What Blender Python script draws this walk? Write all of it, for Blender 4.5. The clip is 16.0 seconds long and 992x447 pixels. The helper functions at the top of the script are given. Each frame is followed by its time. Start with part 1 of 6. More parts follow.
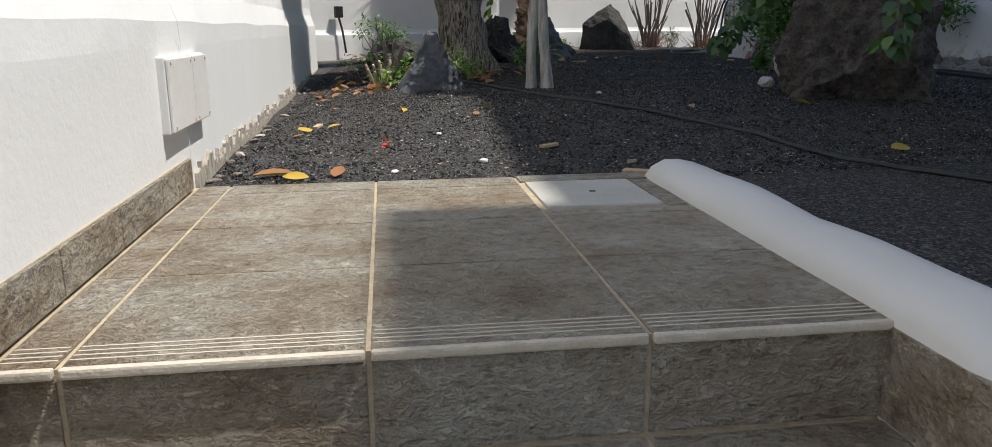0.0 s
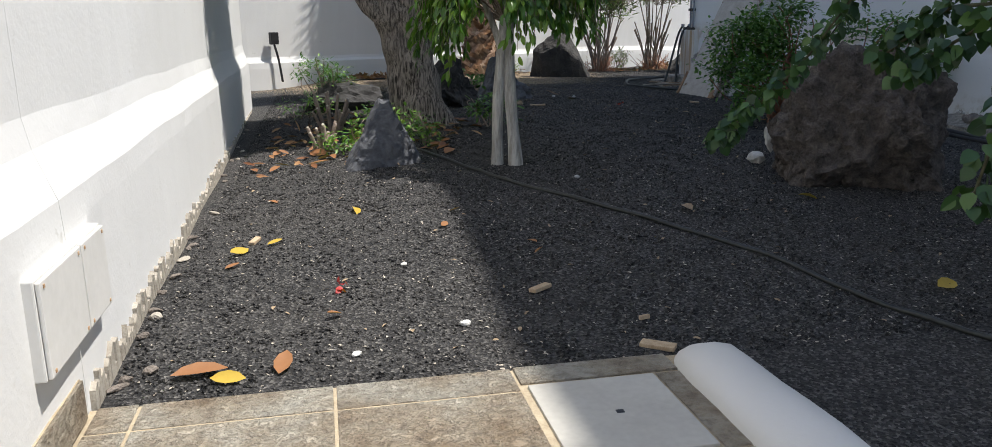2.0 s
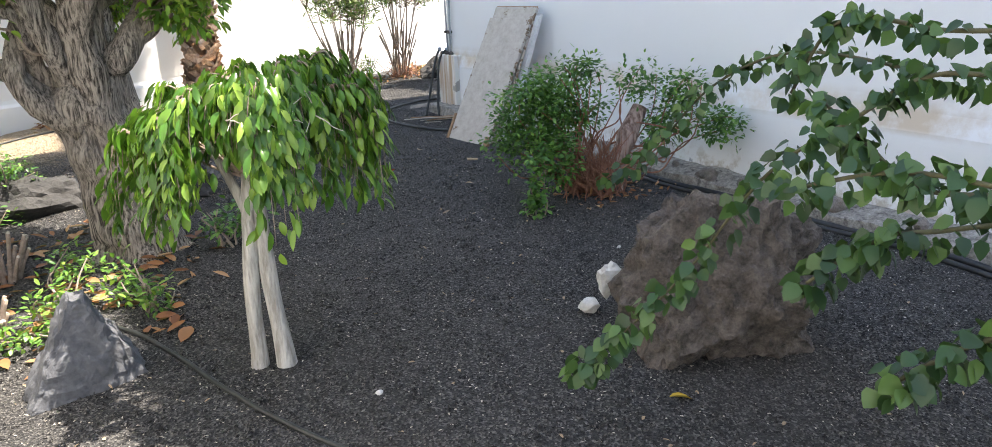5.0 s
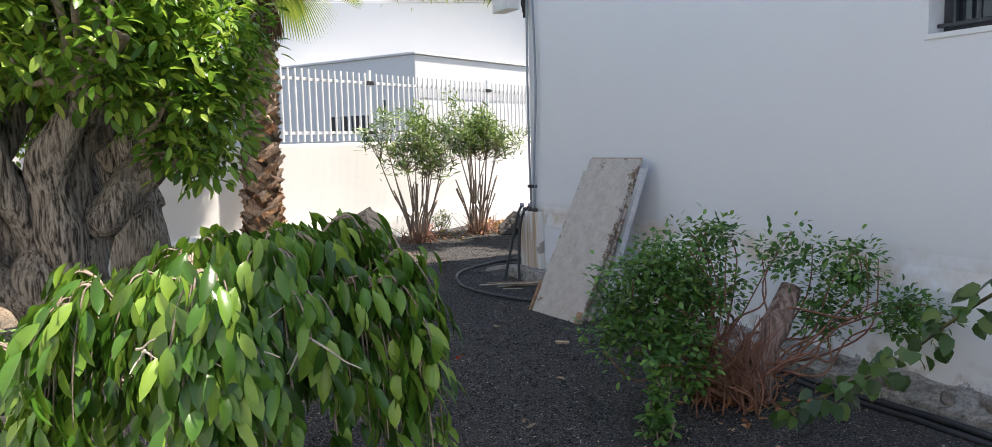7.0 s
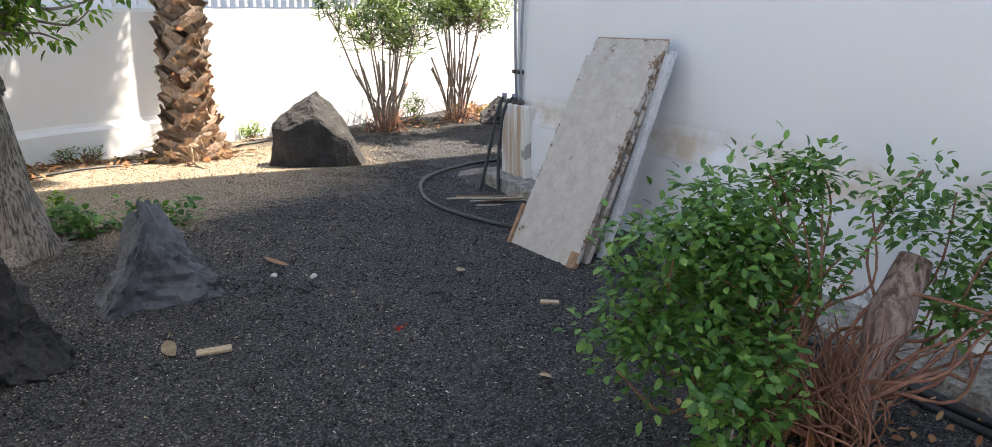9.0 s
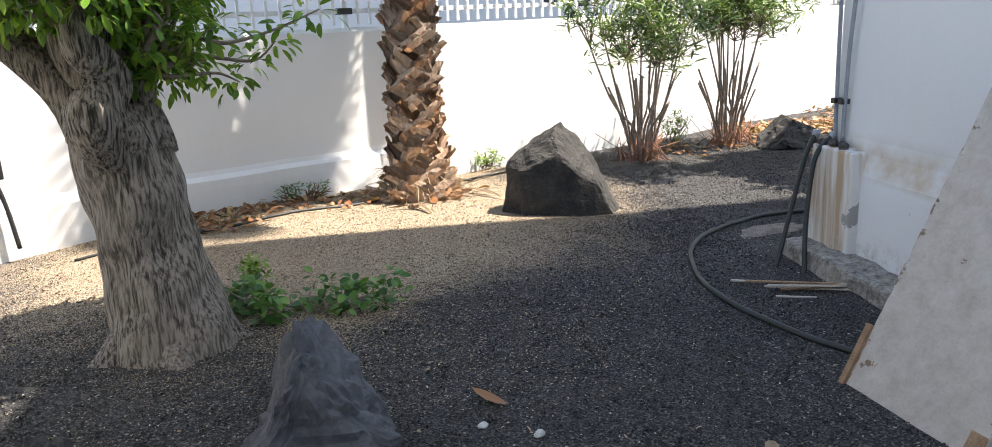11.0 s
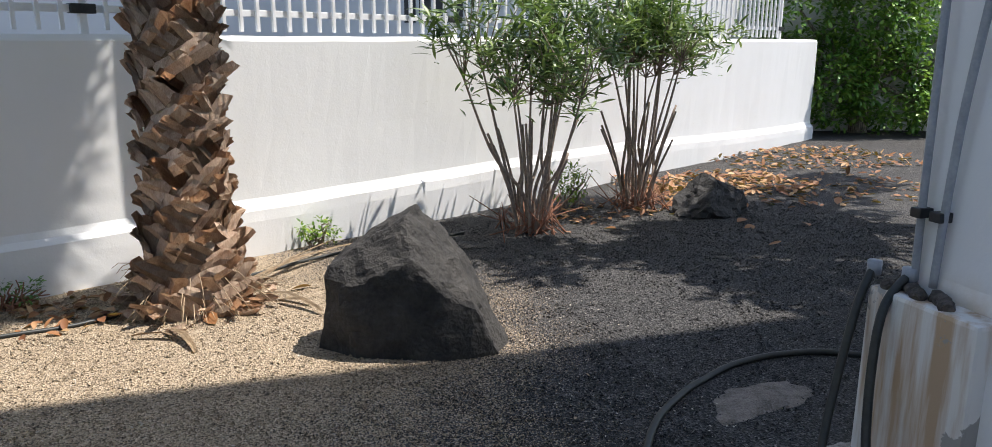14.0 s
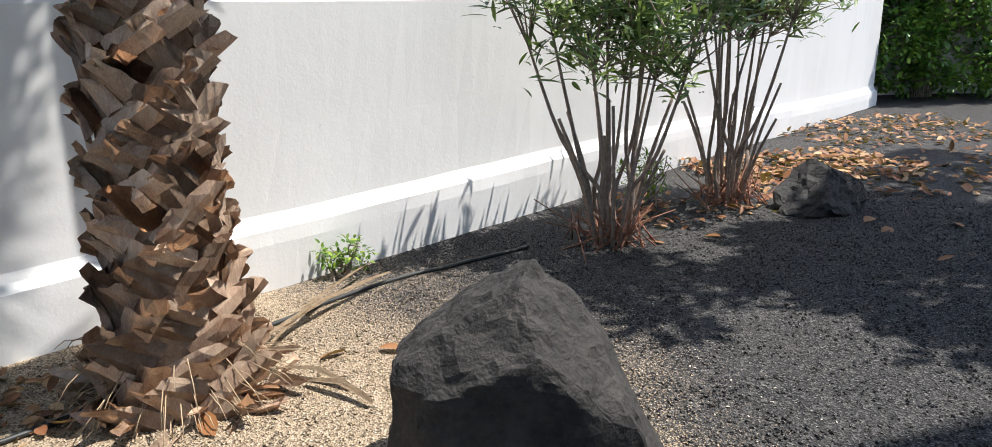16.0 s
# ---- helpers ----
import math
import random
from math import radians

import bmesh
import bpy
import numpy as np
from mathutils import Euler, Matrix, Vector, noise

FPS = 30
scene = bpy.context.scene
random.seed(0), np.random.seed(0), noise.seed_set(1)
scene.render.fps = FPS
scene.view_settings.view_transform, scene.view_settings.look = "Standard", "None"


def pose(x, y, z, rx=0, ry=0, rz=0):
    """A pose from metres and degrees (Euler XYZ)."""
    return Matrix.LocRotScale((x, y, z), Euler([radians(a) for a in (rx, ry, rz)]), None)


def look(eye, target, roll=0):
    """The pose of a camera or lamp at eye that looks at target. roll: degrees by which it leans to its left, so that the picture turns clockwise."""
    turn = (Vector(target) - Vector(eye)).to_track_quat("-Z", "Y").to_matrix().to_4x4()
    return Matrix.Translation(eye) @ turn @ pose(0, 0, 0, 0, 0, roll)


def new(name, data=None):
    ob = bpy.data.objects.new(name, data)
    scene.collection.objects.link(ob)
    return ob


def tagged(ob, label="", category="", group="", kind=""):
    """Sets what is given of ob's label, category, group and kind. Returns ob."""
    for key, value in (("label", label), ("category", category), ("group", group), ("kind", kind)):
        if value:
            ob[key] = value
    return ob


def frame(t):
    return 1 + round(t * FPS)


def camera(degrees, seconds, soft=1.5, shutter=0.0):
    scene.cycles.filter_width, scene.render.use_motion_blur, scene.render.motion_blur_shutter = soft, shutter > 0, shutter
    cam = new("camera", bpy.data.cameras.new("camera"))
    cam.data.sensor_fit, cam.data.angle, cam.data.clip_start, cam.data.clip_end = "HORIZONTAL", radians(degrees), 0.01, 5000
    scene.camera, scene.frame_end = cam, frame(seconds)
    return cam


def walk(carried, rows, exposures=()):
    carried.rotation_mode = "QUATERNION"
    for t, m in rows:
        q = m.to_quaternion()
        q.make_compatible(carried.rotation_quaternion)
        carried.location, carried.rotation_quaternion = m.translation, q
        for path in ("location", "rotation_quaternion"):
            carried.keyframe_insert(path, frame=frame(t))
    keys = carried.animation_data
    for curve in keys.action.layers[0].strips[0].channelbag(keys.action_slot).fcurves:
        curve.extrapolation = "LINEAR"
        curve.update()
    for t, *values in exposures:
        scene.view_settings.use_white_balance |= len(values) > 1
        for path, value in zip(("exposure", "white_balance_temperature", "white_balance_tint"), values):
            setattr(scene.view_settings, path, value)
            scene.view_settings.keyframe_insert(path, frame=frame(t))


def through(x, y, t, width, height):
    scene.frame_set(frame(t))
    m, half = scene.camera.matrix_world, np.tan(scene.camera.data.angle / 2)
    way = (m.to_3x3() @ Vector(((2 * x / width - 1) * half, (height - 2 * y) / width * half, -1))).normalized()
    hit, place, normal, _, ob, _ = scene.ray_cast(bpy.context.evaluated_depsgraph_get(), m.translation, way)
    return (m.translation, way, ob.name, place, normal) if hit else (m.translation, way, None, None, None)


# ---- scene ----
cam = camera(64.0, 16.0, 0.85)
PATH = [
    (0, (0.981, 0.882, 0.478), (1.242, 2.805, -0.003), -0.4),
    (0.5, (1.02, 1.055, 0.566), (1.342, 2.971, 0.089), 0.0),
    (1, (1.024, 1.185, 0.666), (1.348, 3.101, 0.194), -0.3),
    (1.5, (0.942, 1.384, 0.817), (1.266, 3.296, 0.329), -0.5),
    (2, (0.95, 1.564, 0.864), (1.358, 3.461, 0.378), -0.3),
    (2.5, (0.961, 1.783, 1.054), (1.418, 3.659, 0.532), -0.9),
    (3, (0.952, 2.019, 1.161), (1.823, 3.73, 0.601), 1.2),
    (3.2, (0.991, 2.069, 1.2), (2.081, 3.645, 0.625), 1.6),
    (5.3, (1.28, 3.014, 1.567), (2.217, 4.686, 0.999), -2.6),
    (5.5, (1.304, 3.104, 1.521), (2.215, 4.832, 1.092), -3.0),
    (6, (1.386, 3.466, 1.531), (2.265, 5.25, 1.313), -1.9),
    (6.5, (1.539, 3.807, 1.481), (2.407, 5.605, 1.358), -1.4),
    (7, (1.802, 4.098, 1.485), (2.653, 5.897, 1.281), -1.5),
    (7.5, (2.035, 4.43, 1.463), (2.913, 6.188, 1.094), -1.3),
    (8, (2.232, 4.742, 1.438), (3.134, 6.45, 0.92), -4.1),
    (8.5, (2.487, 5.125, 1.474), (3.389, 6.833, 0.957), -1.9),
    (9, (2.618, 5.529, 1.475), (3.465, 7.267, 0.964), -0.1),
    (9.5, (2.782, 5.921, 1.441), (3.557, 7.695, 0.939), -0.7),
    (9.7, (2.848, 6.077, 1.477), (3.529, 7.889, 0.971), -1.5),
    (11.8, (3.071, 7.666, 1.597), (3.28, 9.599, 1.13), -2.0),
    (12, (3.093, 7.824, 1.615), (3.341, 9.766, 1.207), -1.5),
    (12.5, (3.228, 8.233, 1.606), (3.517, 10.19, 1.316), -1.0),
    (13, (3.345, 8.62, 1.589), (3.776, 10.556, 1.333), 0.0),
    (13.5, (3.447, 8.99, 1.577), (4.072, 10.867, 1.281), 0.8),
    (14, (3.626, 9.343, 1.536), (4.216, 11.199, 1.079), 0.4),
    (14.5, (3.646, 9.728, 1.494), (4.212, 11.584, 1.008), 0.5),
    (15, (3.62, 10.098, 1.516), (4.177, 11.952, 1.012), 0.3),
    (15.5, (3.654, 10.48, 1.532), (4.201, 12.331, 1.009), -0.7),
    (16, (3.58, 10.832, 1.502), (4.186, 12.658, 0.957), -0.6),
]
EXPOSURES = [(0, 0.02, 6700, 10), (0.5, 0.22, 6600, 9), (1, 0.14, 6600, 9), (2, 0.24, 6650, 10), (2.5, 0.5, 6500, 10), (3, 1.15, 6900, 11), (5.3, 1.85, 7300, 12), (5.6, 1.7, 7300, 13), (6, 1.25, 7300, 13), (6.5, 1.08, 7200, 14), (7, 1.14, 7300, 14), (7.5, 1.5, 7400, 14), (8, 1.85, 7500, 14), (9, 1.66, 7500, 14), (9.7, 1.58, 7300, 13), (12, 1.12, 7100, 12), (13, 0.58, 6800, 11), (13.5, 0.48, 6700, 11), (14.3, 0.66, 6700, 12), (16, 0.66, 6600, 11)]
walk(cam, [(t, look(eye, target, roll)) for t, eye, target, roll in PATH], EXPOSURES)

# ---- world and sun ----
SUN_AZ, SUN_EL = -12.0, 66.0          # degrees from +x towards +y, and above the horizon
world = bpy.data.worlds.new("world")
scene.world = world
world.use_nodes = True
sky = world.node_tree.nodes.new("ShaderNodeTexSky")
sky.sky_type, sky.sun_disc = "NISHITA", False
sky.sun_elevation, sky.sun_rotation = radians(SUN_EL), radians(90 - SUN_AZ)
background = world.node_tree.nodes["Background"]
background.inputs["Strength"].default_value = 0.15
world.node_tree.links.new(sky.outputs[0], background.inputs["Color"])
sun = new("sun", bpy.data.lights.new("sun", "SUN"))
sun.data.energy, sun.data.angle, sun.data.color = 5.0, radians(0.55), (1.0, 0.972, 0.93)
sun_way = Vector((math.cos(radians(SUN_AZ)) * math.cos(radians(SUN_EL)), math.sin(radians(SUN_AZ)) * math.cos(radians(SUN_EL)), math.sin(radians(SUN_EL))))
sun.matrix_world = look(sun_way * 60, (0, 0, 0))


# ---- materials ----
def material(name, rough=0.8, metal=0.0):
    m = bpy.data.materials.new(name)
    m.use_nodes = True
    n, l = m.node_tree.nodes, m.node_tree.links
    b = n["Principled BSDF"]
    b.inputs["Roughness"].default_value, b.inputs["Metallic"].default_value = rough, metal
    return m, n, l, b


def place_coords(n, l, scale=(1, 1, 1)):
    g = n.new("ShaderNodeNewGeometry")
    mp = n.new("ShaderNodeMapping")
    mp.inputs["Scale"].default_value = scale
    l.new(g.outputs["Position"], mp.inputs["Vector"])
    return mp.outputs[0]


def local_coords(n, l, scale=(1, 1, 1)):
    g = n.new("ShaderNodeTexCoord")
    mp = n.new("ShaderNodeMapping")
    mp.inputs["Scale"].default_value = scale
    l.new(g.outputs["Object"], mp.inputs["Vector"])
    return mp.outputs[0]


def noise_tex(n, l, vec, scale, detail=4.0, rough=0.6):
    t = n.new("ShaderNodeTexNoise")
    t.inputs["Scale"].default_value, t.inputs["Detail"].default_value, t.inputs["Roughness"].default_value = scale, detail, rough
    l.new(vec, t.inputs["Vector"])
    return t.outputs["Fac"]


def ramp(n, l, fac, stops):
    r = n.new("ShaderNodeValToRGB")
    e = r.color_ramp.elements
    while len(e) < len(stops):
        e.new(0.5)
    for k, (p, c) in zip(e, stops):
        k.position, k.color = p, (*c, 1) if len(c) == 3 else c
    l.new(fac, r.inputs["Fac"])
    return r.outputs["Color"]


def mix(n, l, fac, a, b, mode="MIX"):
    x = n.new("ShaderNodeMix")
    x.data_type, x.blend_type = "RGBA", mode
    for sock, v in ((x.inputs["Factor"], fac), (x.inputs["A"], a), (x.inputs["B"], b)):
        if isinstance(v, (int, float)):
            sock.default_value = v
        elif isinstance(v, tuple):
            sock.default_value = (*v, 1)
        else:
            l.new(v, sock)
    return x.outputs["Result"]


def bump(n, l, b, height, strength, distance=0.01, under=None):
    u = n.new("ShaderNodeBump")
    u.inputs["Strength"].default_value, u.inputs["Distance"].default_value = strength, distance
    l.new(height, u.inputs["Height"])
    if under:
        l.new(under, u.inputs["Normal"])
    l.new(u.outputs[0], b.inputs["Normal"])
    return u.outputs[0]


def two_tone(name, dark, light, scale=12.0, rough=0.85, relief=0.4, dist=0.01, stretch=(1, 1, 1), local=False, metal=0.0, fine=8.0, by_object=0.0):
    """A surface between two colours, with grain at two scales and fine relief."""
    m, n, l, b = material(name, rough, metal)
    vec = local_coords(n, l, stretch) if local else place_coords(n, l, stretch)
    big, small = noise_tex(n, l, vec, scale), noise_tex(n, l, vec, scale * fine, 6.0)
    f = n.new("ShaderNodeMath")
    f.operation = "MULTIPLY_ADD"
    l.new(big, f.inputs[0])
    f.inputs[1].default_value = 0.6
    g = n.new("ShaderNodeMath")
    g.operation = "MULTIPLY"
    l.new(small, g.inputs[0])
    g.inputs[1].default_value = 0.4
    l.new(g.outputs[0], f.inputs[2])
    col = ramp(n, l, f.outputs[0], [(0.32, dark), (0.68, light)])
    if by_object:
        o = n.new("ShaderNodeObjectInfo")
        col = mix(n, l, 1.0, col, ramp(n, l, o.outputs["Random"], [(0.0, (1 - by_object,) * 3), (1.0, (1.0, 1.0, 1.0))]), "MULTIPLY")
    l.new(col, b.inputs["Base Color"])
    bump(n, l, b, f.outputs[0], relief, dist)
    return m


def plaster(name, colour, stain, dirt=0.25):
    m, n, l, b = material(name, 0.85)
    vec = place_coords(n, l)
    wide, grain, blot = noise_tex(n, l, vec, 0.9), noise_tex(n, l, vec, 60, 6), noise_tex(n, l, vec, 6, 5)
    col = mix(n, l, ramp(n, l, wide, [(0.35, (0, 0, 0)), (0.75, (dirt,) * 3)]), colour, stain)
    chip = ramp(n, l, noise_tex(n, l, vec, 9, 8, 0.7), [(0.675, (0, 0, 0)), (0.69, (0.55,) * 3)])
    col = mix(n, l, chip, col, (0.55, 0.54, 0.50))
    l.new(col, b.inputs["Base Color"])
    first = n.new("ShaderNodeBump")
    first.inputs["Strength"].default_value, first.inputs["Distance"].default_value = 0.35, 0.008
    l.new(blot, first.inputs["Height"])
    bump(n, l, b, grain, 0.25, 0.004, first.outputs[0])
    return m


def leaf_material(name, darkest, mid, bright, rough=0.35, through=0.25):
    m, n, l, b = material(name, rough)
    g = n.new("ShaderNodeNewGeometry")
    col = ramp(n, l, g.outputs["Random Per Island"], [(0.0, darkest), (0.55, mid), (0.97, bright)])
    vein = noise_tex(n, l, place_coords(n, l), 55, 3)
    col = mix(n, l, vein, mix(n, l, 0.25, col, (0.0, 0.0, 0.0)), col)
    l.new(col, b.inputs["Base Color"])
    t = n.new("ShaderNodeBsdfTranslucent")
    l.new(mix(n, l, 0.4, col, (0.25, 0.42, 0.04)), t.inputs["Color"])
    s = n.new("ShaderNodeMixShader")
    s.inputs[0].default_value = through
    l.new(b.outputs[0], s.inputs[1])
    l.new(t.outputs[0], s.inputs[2])
    l.new(s.outputs[0], n["Material Output"].inputs["Surface"])
    bump(n, l, b, vein, 0.15, 0.003)
    return m


def bark(name, dark, light, stretch=(14, 14, 3)):
    m, n, l, b = material(name, 0.9)
    vec = place_coords(n, l, stretch)
    w = noise_tex(n, l, vec, 1.6, 6, 0.65)
    patch = noise_tex(n, l, place_coords(n, l), 3.0)
    ridge = ramp(n, l, w, [(0.40, dark), (0.58, light)])
    l.new(mix(n, l, ramp(n, l, patch, [(0.45, (0, 0, 0)), (0.75, (0.5,) * 3)]), ridge, tuple(c * 0.75 for c in light)), b.inputs["Base Color"])
    bump(n, l, b, w, 1.0, 0.025)
    return m


def gravel_material():
    m, n, l, b = material("lapilli", 0.9)
    vec = place_coords(n, l)
    cell = n.new("ShaderNodeTexVoronoi")
    cell.inputs["Scale"].default_value = 130
    l.new(vec, cell.inputs["Vector"])
    grain = noise_tex(n, l, vec, 260, 3)
    black = ramp(n, l, cell.outputs["Color"], [(0.1, (0.006, 0.006, 0.007)), (0.6, (0.048, 0.046, 0.045)), (0.9, (0.16, 0.152, 0.142)), (1.0, (0.34, 0.32, 0.29))])
    tan = ramp(n, l, cell.outputs["Color"], [(0.1, (0.10, 0.075, 0.05)), (0.5, (0.42, 0.32, 0.21)), (0.95, (0.62, 0.50, 0.36))])
    # pale sand blown round the foot of the palm, thinning out unevenly
    d = n.new("ShaderNodeVectorMath")
    d.operation = "DISTANCE"
    flat = place_coords(n, l, (1.1, 1.0, 0.0))
    l.new(flat, d.inputs[0])
    d.inputs[1].default_value = (2.5 * 1.1, 13.2, 0.0)
    wob = n.new("ShaderNodeMath")
    wob.operation = "MULTIPLY_ADD"
    l.new(noise_tex(n, l, vec, 1.3, 5), wob.inputs[0])
    wob.inputs[1].default_value = 1.8
    l.new(d.outputs["Value"], wob.inputs[2])
    # a raked-bare hollow of clean black cinders in the middle
    hollow = n.new("ShaderNodeVectorMath")
    hollow.operation = "DISTANCE"
    l.new(place_coords(n, l, (0.8, 1.0, 0.0)), hollow.inputs[0])
    hollow.inputs[1].default_value = (3.75 * 0.8, 10.75, 0.0)
    bare = n.new("ShaderNodeMath")
    bare.operation = "MULTIPLY_ADD"
    l.new(noise_tex(n, l, vec, 2.6, 5), bare.inputs[0])
    bare.inputs[1].default_value = 0.9
    l.new(hollow.outputs["Value"], bare.inputs[2])
    swept = ramp(n, l, bare.outputs[0], [(0.55, (0.15,) * 3), (1.0, (1, 1, 1))])
    scale = n.new("ShaderNodeMapRange")
    l.new(wob.outputs[0], scale.inputs["Value"])
    for k, v in (("From Min", 1.0), ("From Max", 5.4), ("To Min", 1.0), ("To Max", 0.0)):
        scale.inputs[k].default_value = v
    speck = n.new("ShaderNodeMath")
    speck.operation = "GREATER_THAN"
    kept = n.new("ShaderNodeMath")
    kept.operation = "MULTIPLY"
    l.new(scale.outputs[0], kept.inputs[0])
    l.new(swept, kept.inputs[1])
    l.new(kept.outputs[0], speck.inputs[0])
    l.new(noise_tex(n, l, vec, 120, 2, 0.8), speck.inputs[1])
    dust = ramp(n, l, noise_tex(n, l, vec, 1.1, 5), [(0.45, (0, 0, 0)), (0.8, (0.22,) * 3)])
    col = mix(n, l, dust, black, (0.13, 0.115, 0.10))
    l.new(mix(n, l, speck.outputs[0], col, tan), b.inputs["Base Color"])
    first = n.new("ShaderNodeBump")
    first.inputs["Strength"].default_value, first.inputs["Distance"].default_value = 1.0, 0.012
    l.new(cell.outputs["Distance"], first.inputs["Height"])
    bump(n, l, b, grain, 0.4, 0.003, first.outputs[0])
    return m


def slate_tile():
    """Riven brown-grey porcelain with a cleft relief and a slight sheen."""
    m, n, l, b = material("stone_tile", 0.45)
    vec = place_coords(n, l, (1.0, 1.1, 1.5))
    cleft, cloudy, fine = noise_tex(n, l, vec, 30, 7, 0.62), noise_tex(n, l, vec, 3.4, 5), noise_tex(n, l, vec, 170, 3)
    col = ramp(n, l, cloudy, [(0.32, (0.25, 0.185, 0.12)), (0.48, (0.385, 0.335, 0.26)), (0.64, (0.49, 0.47, 0.405))])
    col = mix(n, l, ramp(n, l, cleft, [(0.36, (0.4,) * 3), (0.50, (0, 0, 0))]), col, (0.12, 0.09, 0.07))
    o = n.new("ShaderNodeObjectInfo")
    col = mix(n, l, 1.0, col, ramp(n, l, o.outputs["Random"], [(0.0, (0.86, 0.84, 0.82)), (1.0, (1.12, 1.10, 1.08))]), "MULTIPLY")
    l.new(col, b.inputs["Base Color"])
    l.new(ramp(n, l, cleft, [(0.3, (0.6,) * 3), (0.7, (0.30,) * 3)]), b.inputs["Roughness"])
    first = n.new("ShaderNodeBump")
    first.inputs["Strength"].default_value, first.inputs["Distance"].default_value = 1.0, 0.034
    ledges = ramp(n, l, cleft, [(0.36, (0, 0, 0)), (0.42, (0.3,) * 3), (0.47, (0.34,) * 3), (0.50, (0.6,) * 3), (0.56, (0.66,) * 3), (0.60, (0.95,) * 3)])
    l.new(mix(n, l, 0.5, cleft, ledges), first.inputs["Height"])
    bump(n, l, b, fine, 0.25, 0.002, first.outputs[0])
    return m


WHITE = plaster("white_plaster", (0.78, 0.78, 0.77), (0.62, 0.61, 0.58))
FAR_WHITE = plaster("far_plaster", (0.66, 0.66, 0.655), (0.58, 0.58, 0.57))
# grey for a strip of cast shadow on the outbuilding
SHADOW_BAND = plaster("shadow_plaster", (0.45, 0.46, 0.48), (0.38, 0.38, 0.40))
GRAVEL = gravel_material()
TILE = slate_tile()
GROUT = two_tone("grout", (0.33, 0.26, 0.175), (0.52, 0.44, 0.31), 30, 0.95)
EDGE = two_tone("tile_edge", (0.44, 0.39, 0.31), (0.62, 0.56, 0.46), 20, 0.6)
COVER = two_tone("cover_paint", (0.42, 0.40, 0.36), (0.52, 0.50, 0.45), 6, 0.6, 0.1)


def rusty_plaster():
    """White paint with brown rust runs and bare grey patches."""
    m, n, l, b = material("rusty_plaster", 0.85)
    vec = place_coords(n, l)
    run = noise_tex(n, l, place_coords(n, l, (9, 9, 0.7)), 1.6, 5, 0.6)
    col = mix(n, l, ramp(n, l, run, [(0.44, (0, 0, 0)), (0.62, (0.8,) * 3)]), (0.74, 0.72, 0.68), (0.42, 0.25, 0.11))
    flake = ramp(n, l, noise_tex(n, l, vec, 5.0, 6, 0.6), [(0.63, (0, 0, 0)), (0.64, (1, 1, 1))])
    l.new(mix(n, l, flake, col, (0.36, 0.34, 0.31)), b.inputs["Base Color"])
    bump(n, l, b, noise_tex(n, l, vec, 40, 6), 0.3, 0.006)
    return m


def house_plaster():
    """White house render: a tan stain line along the plinth ledge, flaked grey patches and a dirty foot."""
    m, n, l, b = material("house_plaster", 0.85)
    vec = place_coords(n, l)
    g = n.new("ShaderNodeNewGeometry")
    sep = n.new("ShaderNodeSeparateXYZ")
    l.new(g.outputs["Position"], sep.inputs[0])

    def band(lo, a, c, hi, top):
        k = n.new("ShaderNodeMapRange")
        l.new(sep.outputs[2], k.inputs["Value"])
        k.inputs["From Min"].default_value, k.inputs["From Max"].default_value = 0.0, 2.0
        return ramp(n, l, k.outputs[0], [(0.0, (0, 0, 0)), (lo / 2, (0, 0, 0)), (a / 2, (top,) * 3), (c / 2, (top,) * 3), (hi / 2, (0, 0, 0))])

    wide = noise_tex(n, l, vec, 0.8)
    col = mix(n, l, ramp(n, l, wide, [(0.35, (0, 0, 0)), (0.75, (0.25,) * 3)]), (0.78, 0.785, 0.79), (0.66, 0.66, 0.65))
    patchy = ramp(n, l, noise_tex(n, l, vec, 3.5, 6, 0.65), [(0.36, (0, 0, 0)), (0.62, (1, 1, 1))])
    col = mix(n, l, mix(n, l, 1.0, band(0.64, 0.69, 0.78, 0.90, 0.85), patchy, "MULTIPLY"), col, (0.55, 0.44, 0.31))
    flake = ramp(n, l, noise_tex(n, l, vec, 6.5, 7, 0.62), [(0.655, (0, 0, 0)), (0.665, (1, 1, 1))])
    col = mix(n, l, mix(n, l, 1.0, band(-1.0, -0.5, 0.62, 0.72, 1.0), flake, "MULTIPLY"), col, (0.33, 0.34, 0.36))
    grime = ramp(n, l, noise_tex(n, l, vec, 8, 7, 0.7), [(0.48, (0, 0, 0)), (0.62, (0.8,) * 3)])
    col = mix(n, l, mix(n, l, 1.0, band(-1.0, -0.5, 0.24, 0.38, 1.0), grime, "MULTIPLY"), col, (0.42, 0.36, 0.28))
    chip = ramp(n, l, noise_tex(n, l, vec, 9, 8, 0.7), [(0.74, (0, 0, 0)), (0.75, (0.6,) * 3)])
    l.new(mix(n, l, chip, col, (0.5, 0.48, 0.44)), b.inputs["Base Color"])
    first = n.new("ShaderNodeBump")
    first.inputs["Strength"].default_value, first.inputs["Distance"].default_value = 0.3, 0.008
    l.new(noise_tex(n, l, vec, 6, 5), first.inputs["Height"])
    bump(n, l, b, noise_tex(n, l, vec, 60, 6), 0.25, 0.004, first.outputs[0])
    return m


